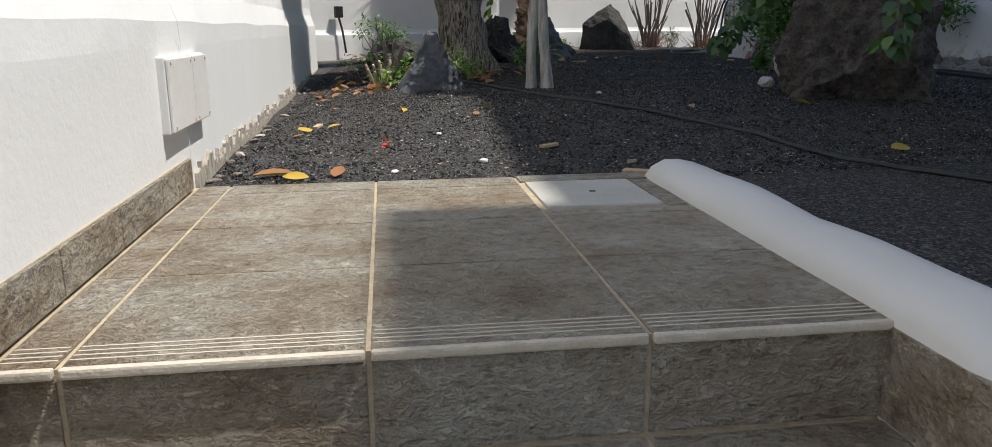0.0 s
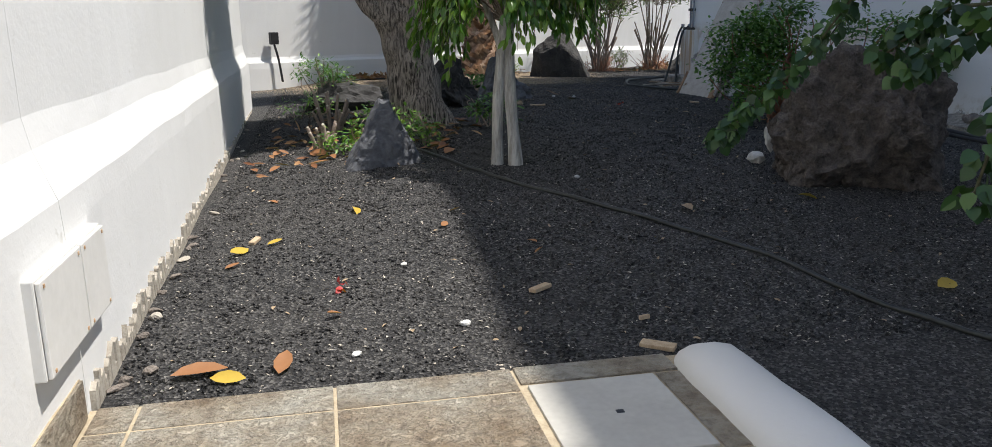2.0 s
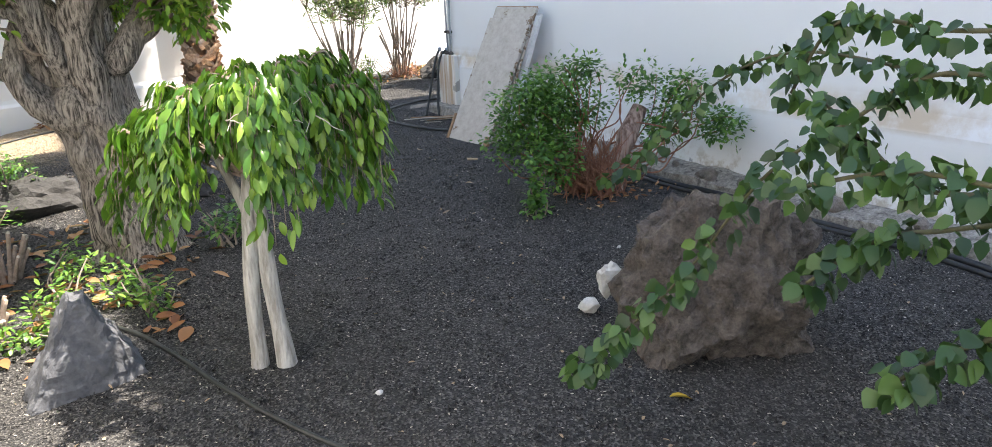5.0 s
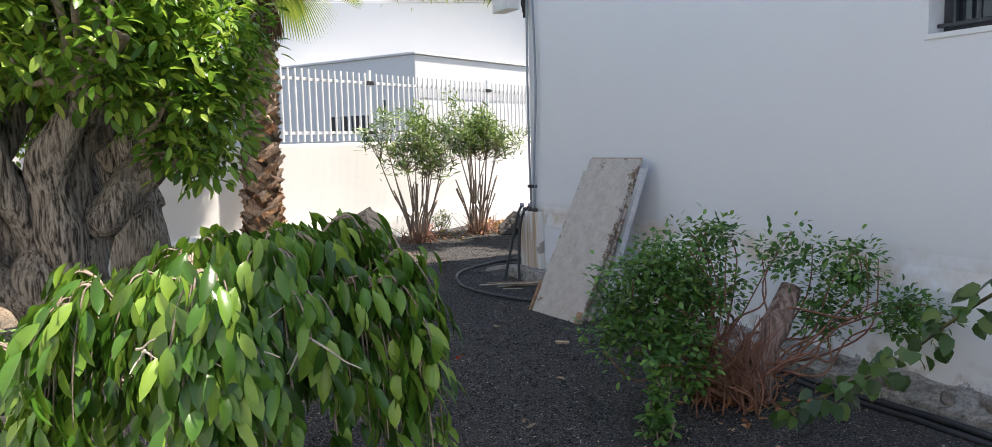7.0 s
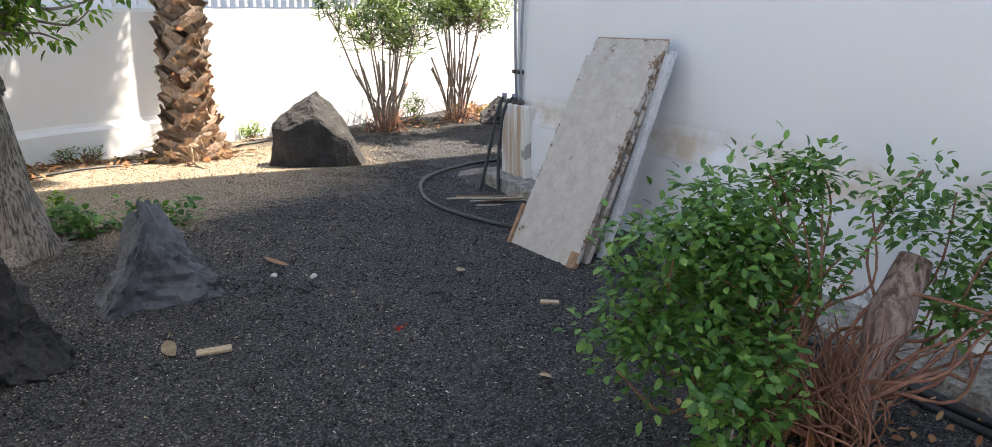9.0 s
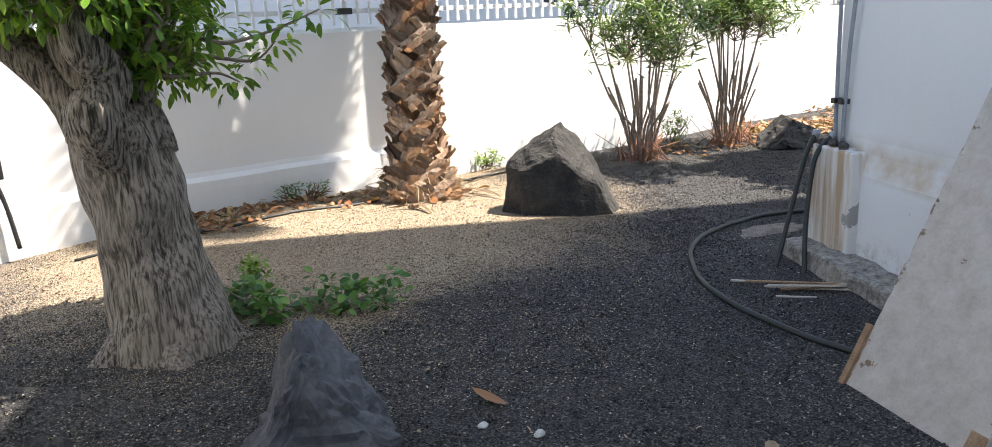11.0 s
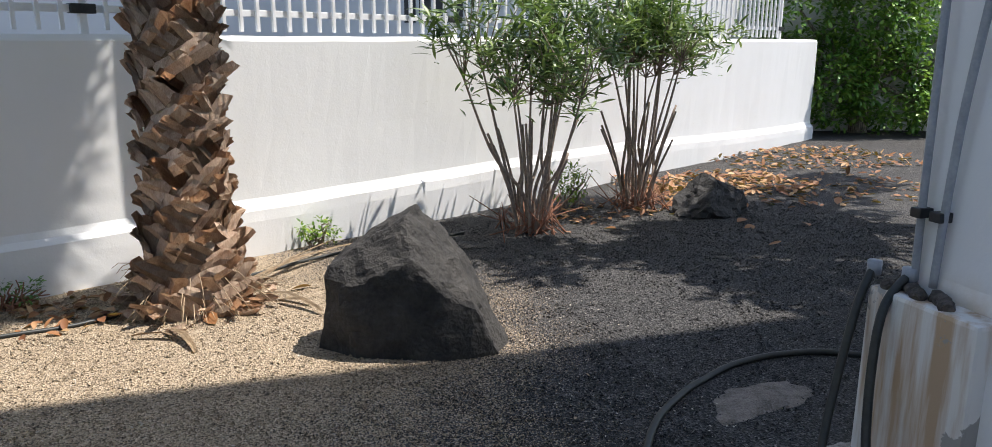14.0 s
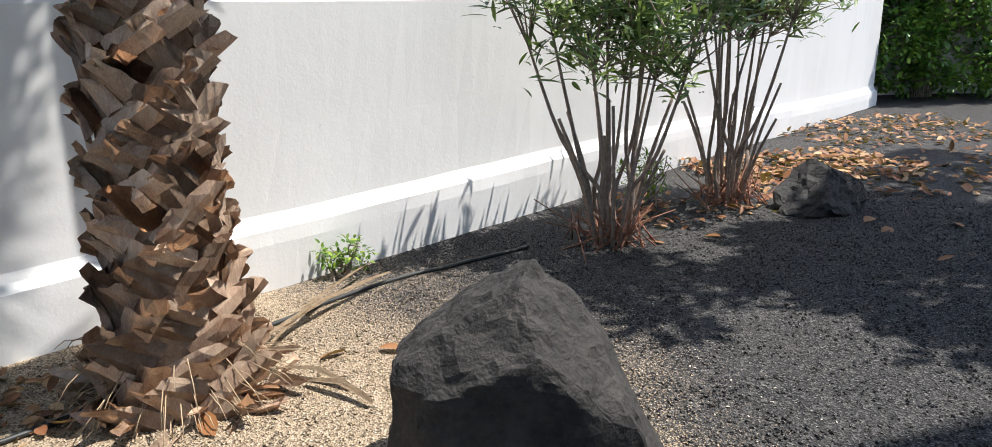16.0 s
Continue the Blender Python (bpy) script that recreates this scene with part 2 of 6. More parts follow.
RUSTY_WHITE = rusty_plaster()
HOUSE_WHITE = house_plaster()
KERB_WHITE = plaster("kerb_paint", (0.68, 0.675, 0.66), (0.55, 0.52, 0.46), 0.5)
BOULDER = two_tone("boulder_stone", (0.006, 0.0055, 0.005), (0.06, 0.054, 0.047), 7, 0.75, 1.0, 0.03, fine=7)
BASALT = two_tone("basalt", (0.010, 0.010, 0.011), (0.062, 0.059, 0.056), 5, 0.8, 0.9, 0.03, fine=9)
LAVA = two_tone("lava_rock", (0.014, 0.012, 0.010), (0.19, 0.16, 0.14), 15, 0.95, 1.0, 0.04, fine=6)
CONE_ROCK = two_tone("slate_rock", (0.03, 0.032, 0.037), (0.15, 0.155, 0.17), 4, 0.8, 0.8, 0.03, fine=9)
TREE_BARK = bark("tree_bark", (0.035, 0.028, 0.022), (0.40, 0.345, 0.295), (46, 46, 4.6))
STUMP_BARK = bark("stump_bark", (0.13, 0.075, 0.055), (0.42, 0.30, 0.25), (22, 22, 5))
PALE_BARK = bark("pale_bark", (0.30, 0.28, 0.25), (0.58, 0.56, 0.52), (20, 20, 3))
TWIG = two_tone("twig", (0.15, 0.11, 0.085), (0.40, 0.32, 0.26), 30, 0.9, local=False)
RUNNER = two_tone("green_stem", (0.05, 0.05, 0.025), (0.12, 0.11, 0.05), 30, 0.8)
RED_TWIG = two_tone("dry_twig", (0.16, 0.06, 0.035), (0.38, 0.19, 0.12), 30, 0.9)
PALE_TWIG = two_tone("pale_twig", (0.35, 0.30, 0.24), (0.62, 0.56, 0.47), 30, 0.9)
PALM_BOOT = two_tone("palm_boot", (0.44, 0.27, 0.175), (0.84, 0.65, 0.48), 11, 0.7, 0.6, 0.003, stretch=(2.2, 2.2, 0.7), by_object=0.45)
PALM_CORE = two_tone("palm_fibre", (0.13, 0.075, 0.045), (0.42, 0.30, 0.20), 40, 0.95, 0.4, 0.004)
STRAW = two_tone("dry_frond", (0.22, 0.15, 0.09), (0.55, 0.42, 0.27), 20, 0.8, by_object=0.4)
DEAD = leaf_material("dead_leaf", (0.16, 0.055, 0.022), (0.34, 0.145, 0.055), (0.54, 0.34, 0.17), 0.6, 0.12)
YELLOW_LEAF = leaf_material("yellow_leaf", (0.5, 0.28, 0.03), (0.62, 0.42, 0.05), (0.68, 0.5, 0.12), 0.5, 0.15)
L_TREE = leaf_material("tree_leaf", (0.045, 0.135, 0.02), (0.18, 0.37, 0.045), (0.44, 0.58, 0.09), through=0.46)
L_FICUS = leaf_material("ficus_leaf", (0.025, 0.085, 0.012), (0.085, 0.22, 0.025), (0.26, 0.41, 0.06), 0.28, 0.26)
L_OLEA = leaf_material("oleander_leaf", (0.05, 0.095, 0.035), (0.13, 0.21, 0.075), (0.32, 0.40, 0.13), 0.4)
L_BUSH = leaf_material("bush_leaf", (0.03, 0.105, 0.022), (0.085, 0.225, 0.045), (0.22, 0.40, 0.085), 0.42, 0.3)
L_HEDGE = leaf_material("hedge_leaf", (0.04, 0.12, 0.02), (0.11, 0.26, 0.04), (0.28, 0.44, 0.07), 0.4)
L_VINE = leaf_material("vine_leaf", (0.015, 0.045, 0.018), (0.036, 0.095, 0.03), (0.10, 0.19, 0.05), 0.4)
L_FRESH = leaf_material("fresh_leaf", (0.06, 0.15, 0.02), (0.18, 0.32, 0.04), (0.36, 0.48, 0.06), 0.4)
L_PALM = leaf_material("palm_frond", (0.10, 0.15, 0.03), (0.25, 0.29, 0.06), (0.45, 0.42, 0.10), 0.45, 0.42)
L_PALMDRY = leaf_material("palm_skirt", (0.10, 0.05, 0.03), (0.24, 0.13, 0.07), (0.40, 0.26, 0.15), 0.7, 0.1)
CREAM = leaf_material("cream_margin", (0.5, 0.5, 0.25), (0.62, 0.62, 0.35), (0.7, 0.7, 0.45), 0.45)
RED_PETAL = leaf_material("red_petal", (0.4, 0.01, 0.02), (0.55, 0.02, 0.03), (0.6, 0.05, 0.05), 0.5)
FENCE_WHITE = two_tone("white_enamel", (0.70, 0.70, 0.70), (0.82, 0.82, 0.82), 4, 0.4, 0.05, 0.002)
BLACK = two_tone("black_rubber", (0.008, 0.008, 0.009), (0.03, 0.03, 0.032), 10, 0.5, 0.1, 0.002)
HOSE = two_tone("hose_rubber", (0.010, 0.012, 0.011), (0.03, 0.033, 0.03), 12, 0.5, 0.1, 0.002)
PIPE = two_tone("grey_conduit", (0.22, 0.24, 0.27), (0.34, 0.36, 0.39), 10, 0.5, 0.1, 0.002)
CONCRETE = two_tone("rough_concrete", (0.10, 0.085, 0.07), (0.34, 0.29, 0.25), 14, 0.95, 1.0, 0.03)
RUST = two_tone("rust_stain", (0.40, 0.22, 0.10), (0.60, 0.45, 0.30), 14, 0.9, 0.5)
RUST_GREY = two_tone("bare_render", (0.30, 0.26, 0.21), (0.52, 0.48, 0.41), 25, 0.95, 0.6)
FOOTING = two_tone("rough_footing", (0.06, 0.05, 0.045), (0.52, 0.48, 0.42), 24, 0.95, 1.0, 0.025, fine=3.5)
BOX_WHITE = two_tone("box_enamel", (0.70, 0.69, 0.66), (0.80, 0.79, 0.76), 5, 0.45, 0.05, 0.002)
STONE_WHITE = two_tone("pale_stone", (0.45, 0.44, 0.41), (0.72, 0.71, 0.68), 9, 0.9, 0.6, 0.02)
FRAME_DARK = two_tone("dark_frame", (0.02, 0.022, 0.026), (0.05, 0.055, 0.06), 8, 0.4, 0.05, 0.002)
GLASS, gn, gl, gb = material("window_glass", 0.05)
gb.inputs["Base Color"].default_value = (0.02, 0.025, 0.03, 1)


def panel_paint():
    m, n, l, b = material("peeling_paint", 0.7)
    vec = local_coords(n, l)
    peel = noise_tex(n, l, vec, 9, 9, 0.72)
    sep = n.new("ShaderNodeSeparateXYZ")
    l.new(vec, sep.inputs[0])

    def calc(kind, x, y):
        k = n.new("ShaderNodeMath")
        k.operation = kind
        for sock, v in zip(k.inputs, (x, y)):
            if isinstance(v, (int, float)):
                sock.default_value = v
            else:
                l.new(v, sock)
        return k.outputs[0]

    across = calc("POWER", calc("ABSOLUTE", calc("DIVIDE", sep.outputs[0], 0.305), 0), 9.0)
    length = calc("POWER", calc("ABSOLUTE", calc("DIVIDE", calc("SUBTRACT", sep.outputs[1], 0.66), 0.74), 0), 10.0)
    worn = calc("ADD", peel, calc("MULTIPLY", calc("MAXIMUM", across, length), 0.15))
    mottle = ramp(n, l, noise_tex(n, l, vec, 11, 10, 0.8), [(0.3, (0.36, 0.31, 0.26)), (0.5, (0.47, 0.42, 0.365)), (0.72, (0.57, 0.535, 0.48))])
    l.new(mix(n, l, ramp(n, l, worn, [(0.645, (0, 0, 0)), (0.66, (1, 1, 1))]), mottle, mix(n, l, noise_tex(n, l, vec, 14, 3), (0.07, 0.045, 0.03), (0.30, 0.20, 0.13))), b.inputs["Base Color"])
    bump(n, l, b, peel, 0.4, 0.006)
    return m


PANEL = panel_paint()
PANEL_WHITE = two_tone("white_board", (0.5, 0.5, 0.5), (0.75, 0.75, 0.75), 9, 0.6, 0.3)
TAN_GRAIN = two_tone("tan_grain", (0.26, 0.19, 0.12), (0.55, 0.43, 0.29), 60, 0.95, by_object=0.0)
PALE_WOOD = two_tone("pale_wood", (0.36, 0.25, 0.15), (0.60, 0.47, 0.32), 20, 0.9, stretch=(3, 3, 1))
SKIN_WOOD = two_tone("raw_wood", (0.20, 0.11, 0.06), (0.42, 0.27, 0.16), 20, 0.9)


# ---- mesh helpers ----
def mesh_of(bm, name, mat, smooth=False):
    me = bpy.data.meshes.new(name)
    bm.to_mesh(me)
    bm.free()
    me.materials.append(mat)
    if smooth:
        me.polygons.foreach_set("use_smooth", [True] * len(me.polygons))
    return me


def part(name, bm, mat, parent=None, label="", smooth=False, at=None):
    ob = new(name, bm if isinstance(bm, bpy.types.Mesh) else mesh_of(bm, name, mat, smooth))
    ob.parent = parent
    if at is not None:
        ob.matrix_basis = at
    if label:
        tagged(ob, label)
    return ob


def thing(name, label, category, at=(0, 0, 0), group="", kind="", turn=0.0):
    ob = new(name)
    ob.empty_display_size = 0.1
    ob.matrix_basis = pose(*at, 0, 0, turn)
    return tagged(ob, label, category, group, kind)


def solid(name, bm, mat, label, category, group="", kind="", smooth=False, at=None):
    ob = part(name, bm, mat, None, "", smooth, at)
    return tagged(ob, label, category, group, kind)


def add_box(bm, lo, hi, bevel=0.0, m=None):
    r = bmesh.ops.create_cube(bm, size=1)
    v = r["verts"]
    for k in v:
        k.co = Vector(lo[i] + (k.co[i] + 0.5) * (hi[i] - lo[i]) for i in range(3))
    if bevel:
        e = list({e for k in v for e in k.link_edges})
        r = bmesh.ops.bevel(bm, geom=e, offset=bevel, segments=2, affect="EDGES", profile=0.6)
        v = list({k for f in r["faces"] for k in f.verts} | {k for k in v if k.is_valid})
    if m is not None:
        bmesh.ops.transform(bm, matrix=m, verts=v)
    return bm


def box(lo, hi, bevel=0.0, m=None):
    return add_box(bmesh.new(), lo, hi, bevel, m)


def tube_mesh(name, lines, mat, sides=8, rough=0.0, seed=0, smooth=True):
    """Tubes along lines of ((x, y, z), radius), in one mesh."""
    verts, faces = [], []
    for line in lines:
        base = len(verts)
        n = len(line)
        for i, (p, r) in enumerate(line):
            p = Vector(p)
            a, c = Vector(line[max(i - 1, 0)][0]), Vector(line[min(i + 1, n - 1)][0])
            d = (c - a).normalized() if (c - a).length > 1e-6 else Vector((0, 0, 1))
            u = d.cross(Vector((0.13, 0.97, 0.2))).normalized()
            w = d.cross(u)
            for k in range(sides):
                s = 2 * math.pi * k / sides
                o = u * math.cos(s) + w * math.sin(s)
                q = r
                if rough:
                    q *= 1 + rough * noise.noise((p + o * r) * 6 + Vector((seed, 0, 0))) + rough * 0.6 * noise.noise(Vector((s * 3 + seed, p.z * 1.5, seed)))
                verts.append(p + o * q)
        for i in range(n - 1):
            for k in range(sides):
                a, b = base + i * sides + k, base + i * sides + (k + 1) % sides
                faces.append((a, b, b + sides, a + sides))
        faces.append(tuple(base + k for k in reversed(range(sides))))
        faces.append(tuple(base + (n - 1) * sides + k for k in range(sides)))
    me = bpy.data.meshes.new(name)
    me.from_pydata(verts, [], faces)
    me.materials.append(mat)
    if smooth:
        me.polygons.foreach_set("use_smooth", [True] * len(me.polygons))
    return me


def curve_points(pts, steps=8):
    """Points on a smooth line through pts, each (x, y, z, radius)."""
    out, p = [], [Vector(q) for q in pts]
    for i in range(len(p) - 1):
        a, b, c, d = p[max(i - 1, 0)], p[i], p[i + 1], p[min(i + 2, len(p) - 1)]
        for s in range(steps):
            t = s / steps
            q = 0.5 * (2 * b + (c - a) * t + (2 * a - 5 * b + 4 * c - d) * t * t + (3 * b - a - 3 * c + d) * t ** 3)
            out.append(((q[0], q[1], q[2]), max(q[3], 0.001)))
    out.append((tuple(p[-1][:3]), p[-1][3]))
    return out


def leaf_mesh(name, mat, place, way, up, length, width, bend=0.25, fold=0.25, shape="oval"):
    """Many leaves in one mesh: each a folded, bent blade of eight faces."""
    place, way, up = np.asarray(place, float), np.asarray(way, float), np.asarray(up, float)
    n = len(place)
    way = way / np.linalg.norm(way, axis=1, keepdims=True)
    side = np.cross(way, up)
    side /= np.linalg.norm(side, axis=1, keepdims=True) + 1e-9
    up = np.cross(side, way)
    length, width = np.broadcast_to(length, n)[:, None], np.broadcast_to(width, n)[:, None]
    if shape == "heart":
        prof = [(0.0, 0.05), (0.18, 0.48), (0.5, 0.5), (0.8, 0.26), (1.0, 0.0)]
    elif shape == "lance":
        prof = [(0.0, 0.06), (0.25, 0.42), (0.55, 0.5), (0.82, 0.3), (1.0, 0.0)]
    else:
        prof = [(0.0, 0.04), (0.22, 0.38), (0.5, 0.5), (0.78, 0.36), (1.0, 0.0)]
    cols = []
    for s, w in prof:
        mid = place + way * length * s - up * length * bend * s * s
        lift = up * width * w * fold
        cols += [mid - side * width * w + lift, mid, mid + side * width * w + lift]
    verts = np.stack(cols, 1).reshape(-1, 3)
    k = len(prof)
    quads = []
    for i in range(k - 1):
        a = 3 * i
        quads += [(a, a + 1, a + 4, a + 3), (a + 1, a + 2, a + 5, a + 4)]
    quads = (np.arange(n)[:, None, None] * (3 * k) + np.array(quads)[None]).reshape(-1, 4)
    me = bpy.data.meshes.new(name)
    me.vertices.add(len(verts))
    me.vertices.foreach_set("co", verts.ravel())
    me.loops.add(quads.size)
    me.loops.foreach_set("vertex_index", quads.ravel().astype(np.int32))
    me.polygons.add(len(quads))
    me.polygons.foreach_set("loop_start", np.arange(0, quads.size, 4, dtype=np.int32))
    me.polygons.foreach_set("loop_total", np.full(len(quads), 4, dtype=np.int32))
    me.update()
    me.validate()
    me.materials.append(mat)
    me.polygons.foreach_set("use_smooth", [True] * len(me.polygons))
    return me


rng = np.random.default_rng(7)


def rand_dirs(n, flat=1.0):
    v = rng.normal(size=(n, 3))
    v[:, 2] *= flat
    return v / np.linalg.norm(v, axis=1, keepdims=True)


def cloud(centres, radii, n, shell=0.55):
    """Places in lumps: n points in ellipsoids about centres, mostly near their outside, and the ways outward."""
    centres, radii = np.asarray(centres, float), np.asarray(radii, float)
    weight = radii.prod(1) ** 0.67
    pick = rng.choice(len(centres), n, p=weight / weight.sum())
    d = rand_dirs(n)
    r = shell + (1 - shell) * rng.random(n) ** 0.7
    return centres[pick] + d * radii[pick] * r[:, None], d


def rock_mesh(name, mat, size, seed, points=(), sub=4, rough=0.16, sharp=1.0, flat=0.0):
    """A boulder: a ball cut by random planes, then roughened; size is its half extents."""
    bm = bmesh.new()
    bmesh.ops.create_icosphere(bm, subdivisions=sub, radius=1.0)
    rnd = random.Random(seed)
    planes = list(points) or [(Vector((rnd.gauss(0, 1), rnd.gauss(0, 1), rnd.gauss(0, 0.8))).normalized(), rnd.uniform(0.62, 0.9)) for _ in range(11)]
    for v in bm.verts:
        p = v.co.copy()
        for d, h in planes:
            d = Vector(d).normalized()
            k = p.dot(d) - h
            if k > 0:
                p -= d * k * 0.95 * sharp
        q = p * 2.2 + Vector((seed * 3.1, 0, 0))
        p *= 1 + rough * noise.noise(q) + rough * 0.5 * noise.noise(q * 3) + rough * 0.28 * noise.noise(q * 8)
        v.co = Vector((p[0] * size[0], p[1] * size[1], p[2] * size[2]))
    return mesh_of(bm, name, mat, smooth=False)


def smooth_step(a, b, x):
    t = min(max((x - a) / (b - a), 0.0), 1.0)
    return t * t * (3 - 2 * t)


def ground_z(x, y):
    z = 0.11 * smooth_step(3.6, 5.2, y) * smooth_step(0.1, 1.7, x) + 0.03 * smooth_step(7, 9, y) - 0.09 * smooth_step(13.3, 15.6, y) - 0.012
    return z + 0.018 * noise.noise(Vector((x * 1.3, y * 1.3, 0))) + 0.008 * noise.noise(Vector((x * 5, y * 5, 2)))


# ---- the ground ----
def build_ground():
    ys = np.concatenate([[-2500, -400, -80, -25, -10, -5, -2, 0, 1.5, 2.5, 3.2, 3.395], np.arange(3.42, 20.0, 0.14), [20.5, 22, 26, 40, 120, 500, 2500]])
    xs = np.concatenate([[-2500, -400, -80, -25, -10, -5, -2, -0.5], np.arange(0.2, 2.02, 0.13), [2.03], np.arange(2.1, 13.0, 0.14), [13.5, 15, 20, 40, 120, 500, 2500]])
    verts = []
    for y in ys:
        for x in xs:
            if y < 3.39 and x < 2.0:
                z = -1.7
            elif abs(x) > 14 or y > 22 or y < -1:
                z = 0.03
            else:
                z = ground_z(x, y)
            verts.append((x, y, z))
    w = len(xs)
    faces = [(j * w + i, j * w + i + 1, (j + 1) * w + i + 1, (j + 1) * w + i) for j in range(len(ys) - 1) for i in range(w - 1)]
    me = bpy.data.meshes.new("ground")
    me.from_pydata(verts, [], faces)
    me.materials.append(GRAVEL)
    me.polygons.foreach_set("use_smooth", [True] * len(me.polygons))
    tagged(new("ground", me), "black volcanic gravel garden with pale sand by the palm", "ground", kind="structure")


build_ground()

# ---- landing and steps ----
FRONT, FAR_EDGE, WALL_X, KERB_X = 2.03, 3.42, 0.38, 1.80


def build_landing():
    bm = box((WALL_X, FRONT + 0.002, -1.7), (KERB_X + 0.1, FAR_EDGE - 0.01, -0.003))
    for k in range(1, 9):
        add_box(bm, (WALL_X, FRONT - 0.33 * k + 0.002, -1.75), (KERB_X + 0.1, FRONT - 0.33 * (k - 1) + 0.001, -0.18 * k - 0.003))
    ob = part("landing", bm, GROUT)
    tagged(ob, "stone-tiled landing and steps with pale grout joints", "steps", kind="structure")
    xs = [WALL_X + 0.012, 0.49, 0.938, 1.385, KERB_X + 0.03]
    rows = [FRONT, 2.470, 2.855, 3.285, FAR_EDGE]
    g = 0.0042

    def tile(x0, x1, y0, y1, z0=-0.02, z1=0.0, name="tile", mat=TILE):
        b = box((x0 + g, y0 + g, z0), (x1 - g, y1 - g, z1), 0.003)
        part(name, b, mat, ob)

    for i in range(4):
        for j in range(4):
            if i == 3 and j >= 2:
                continue
            tile(xs[i], xs[i + 1], rows[j], rows[j + 1])
    tile(xs[3], xs[4], 2.855, 2.93)
    tile(xs[3], xs[4] - 0.02, 3.315, FAR_EDGE, -0.02, 0.003)
    tile(1.735, xs[4], 2.93, 3.315)
    # grooved nosings along the front edge
    for i in range(4):
        part("nosing", box((xs[i] + g, FRONT - 0.012, -0.016), (xs[i + 1] - g, FRONT + 0.004, 0.001), 0.005), EDGE, ob, "pale rounded tile nosing")
        for k in range(4):
            y = FRONT + 0.025 + 0.017 * k
            part("groove", box((xs[i] + g + 0.004, y, -0.004), (xs[i + 1] - g - 0.004, y + 0.004, 0.0012)), EDGE, ob)
    # risers and lower treads
    for k in range(0, 8):
        y, z = FRONT - 0.33 * k, -0.18 * k
        for i in range(4):
            part("riser", box((xs[i] + g, y - 0.002, z - 0.176), (xs[i + 1] - g, y + 0.011, z - 0.018), 0.003), TILE, ob)
            if k:
                tile(xs[i], xs[i + 1], y - 0.0, y + 0.33 - 0.004, z - 0.02, z)
    # inspection cover
    cover = thing("inspection_cover", "cream-painted square inspection cover set in the tiles", "cover")
    part("lid", box((1.402, 2.945, -0.02), (1.73, 3.305, 0.004), 0.003), COVER, cover)
    part("finger_hole", box((1.565, 3.118, 0.0), (1.585, 3.135, 0.0055), 0.003), BLACK, cover, "dark finger hole")
    # skirting tiles along the wall
    sk = tagged(part("baseboard", box((WALL_X - 0.02, FRONT, 0.0), (WALL_X + 0.003, 3.36, 0.10)), GROUT), "stone skirting tiles along a white wall", "skirting", kind="structure")
    for k in range(4):
        part("tile", box((WALL_X - 0.002, FRONT + 0.34 * k - 0.02, 0.004), (WALL_X + 0.010, min(FRONT + 0.34 * (k + 1) - 0.026, 3.36), 0.098), 0.002), TILE, sk)
    for k in range(1, 7):
        y, z = FRONT - 0.33 * k, -0.18 * k
        part("tile", box((WALL_X - 0.002, y, z + 0.004), (WALL_X + 0.010, y + 0.325, z + 0.19), 0.002), TILE, sk)
        part("tile", box((KERB_X - 0.004, y, z + 0.004), (KERB_X + 0.010, y + 0.325, z + 0.17), 0.002), TILE, sk)


build_landing()


def build_kerb():
    """The rounded white kerb beside the landing, which slopes down along the steps."""
    prof = [(0.0, -0.6), (0.0, 0.01), (0.02, 0.038), (0.06, 0.056), (0.115, 0.060), (0.165, 0.048), (0.20, 0.018), (0.22, -0.03), (0.225, -0.6)]
    line = [(3.42, 0.55, -0.06), (3.40, 0.75, -0.02), (3.34, 0.93, 0.0), (3.24, 1.0, 0.0)] + [(3.1 - 0.11 * i, 1.0, 0.0) for i in range(11)] + [(1.9, 1.0, 0.0), (1.6, 1.0, -0.10), (1.2, 1.0, -0.30), (0.5, 1.0, -0.66), (-0.5, 1.0, -1.2)]
    bm, rings = bmesh.new(), []
    for y, s, dz in line:
        ring = []
        for u, z in prof:
            q = noise.noise(Vector((u * 9, y * 3, 4))) * 0.010 + noise.noise(Vector((u * 20, y * 14, 7))) * 0.003
            ring.append(bm.verts.new((KERB_X + 0.11 + (u - 0.11) * s + q, y, (z * s if z > 0 else z) + dz + q)))
        rings.append(ring)
    for a, b in zip(rings, rings[1:]):
        for i in range(len(prof) - 1):
            bm.faces.new((a[i], a[i + 1], b[i + 1], b[i]))
    bm.faces.new(rings[0])
    bm.faces.new(list(reversed(rings[-1])))
    bmesh.ops.recalc_face_normals(bm, faces=bm.faces)
    solid("kerb", bm, KERB_WHITE, "rounded white-painted kerb beside the tiled landing", "kerb", kind="structure", smooth=True)


build_kerb()


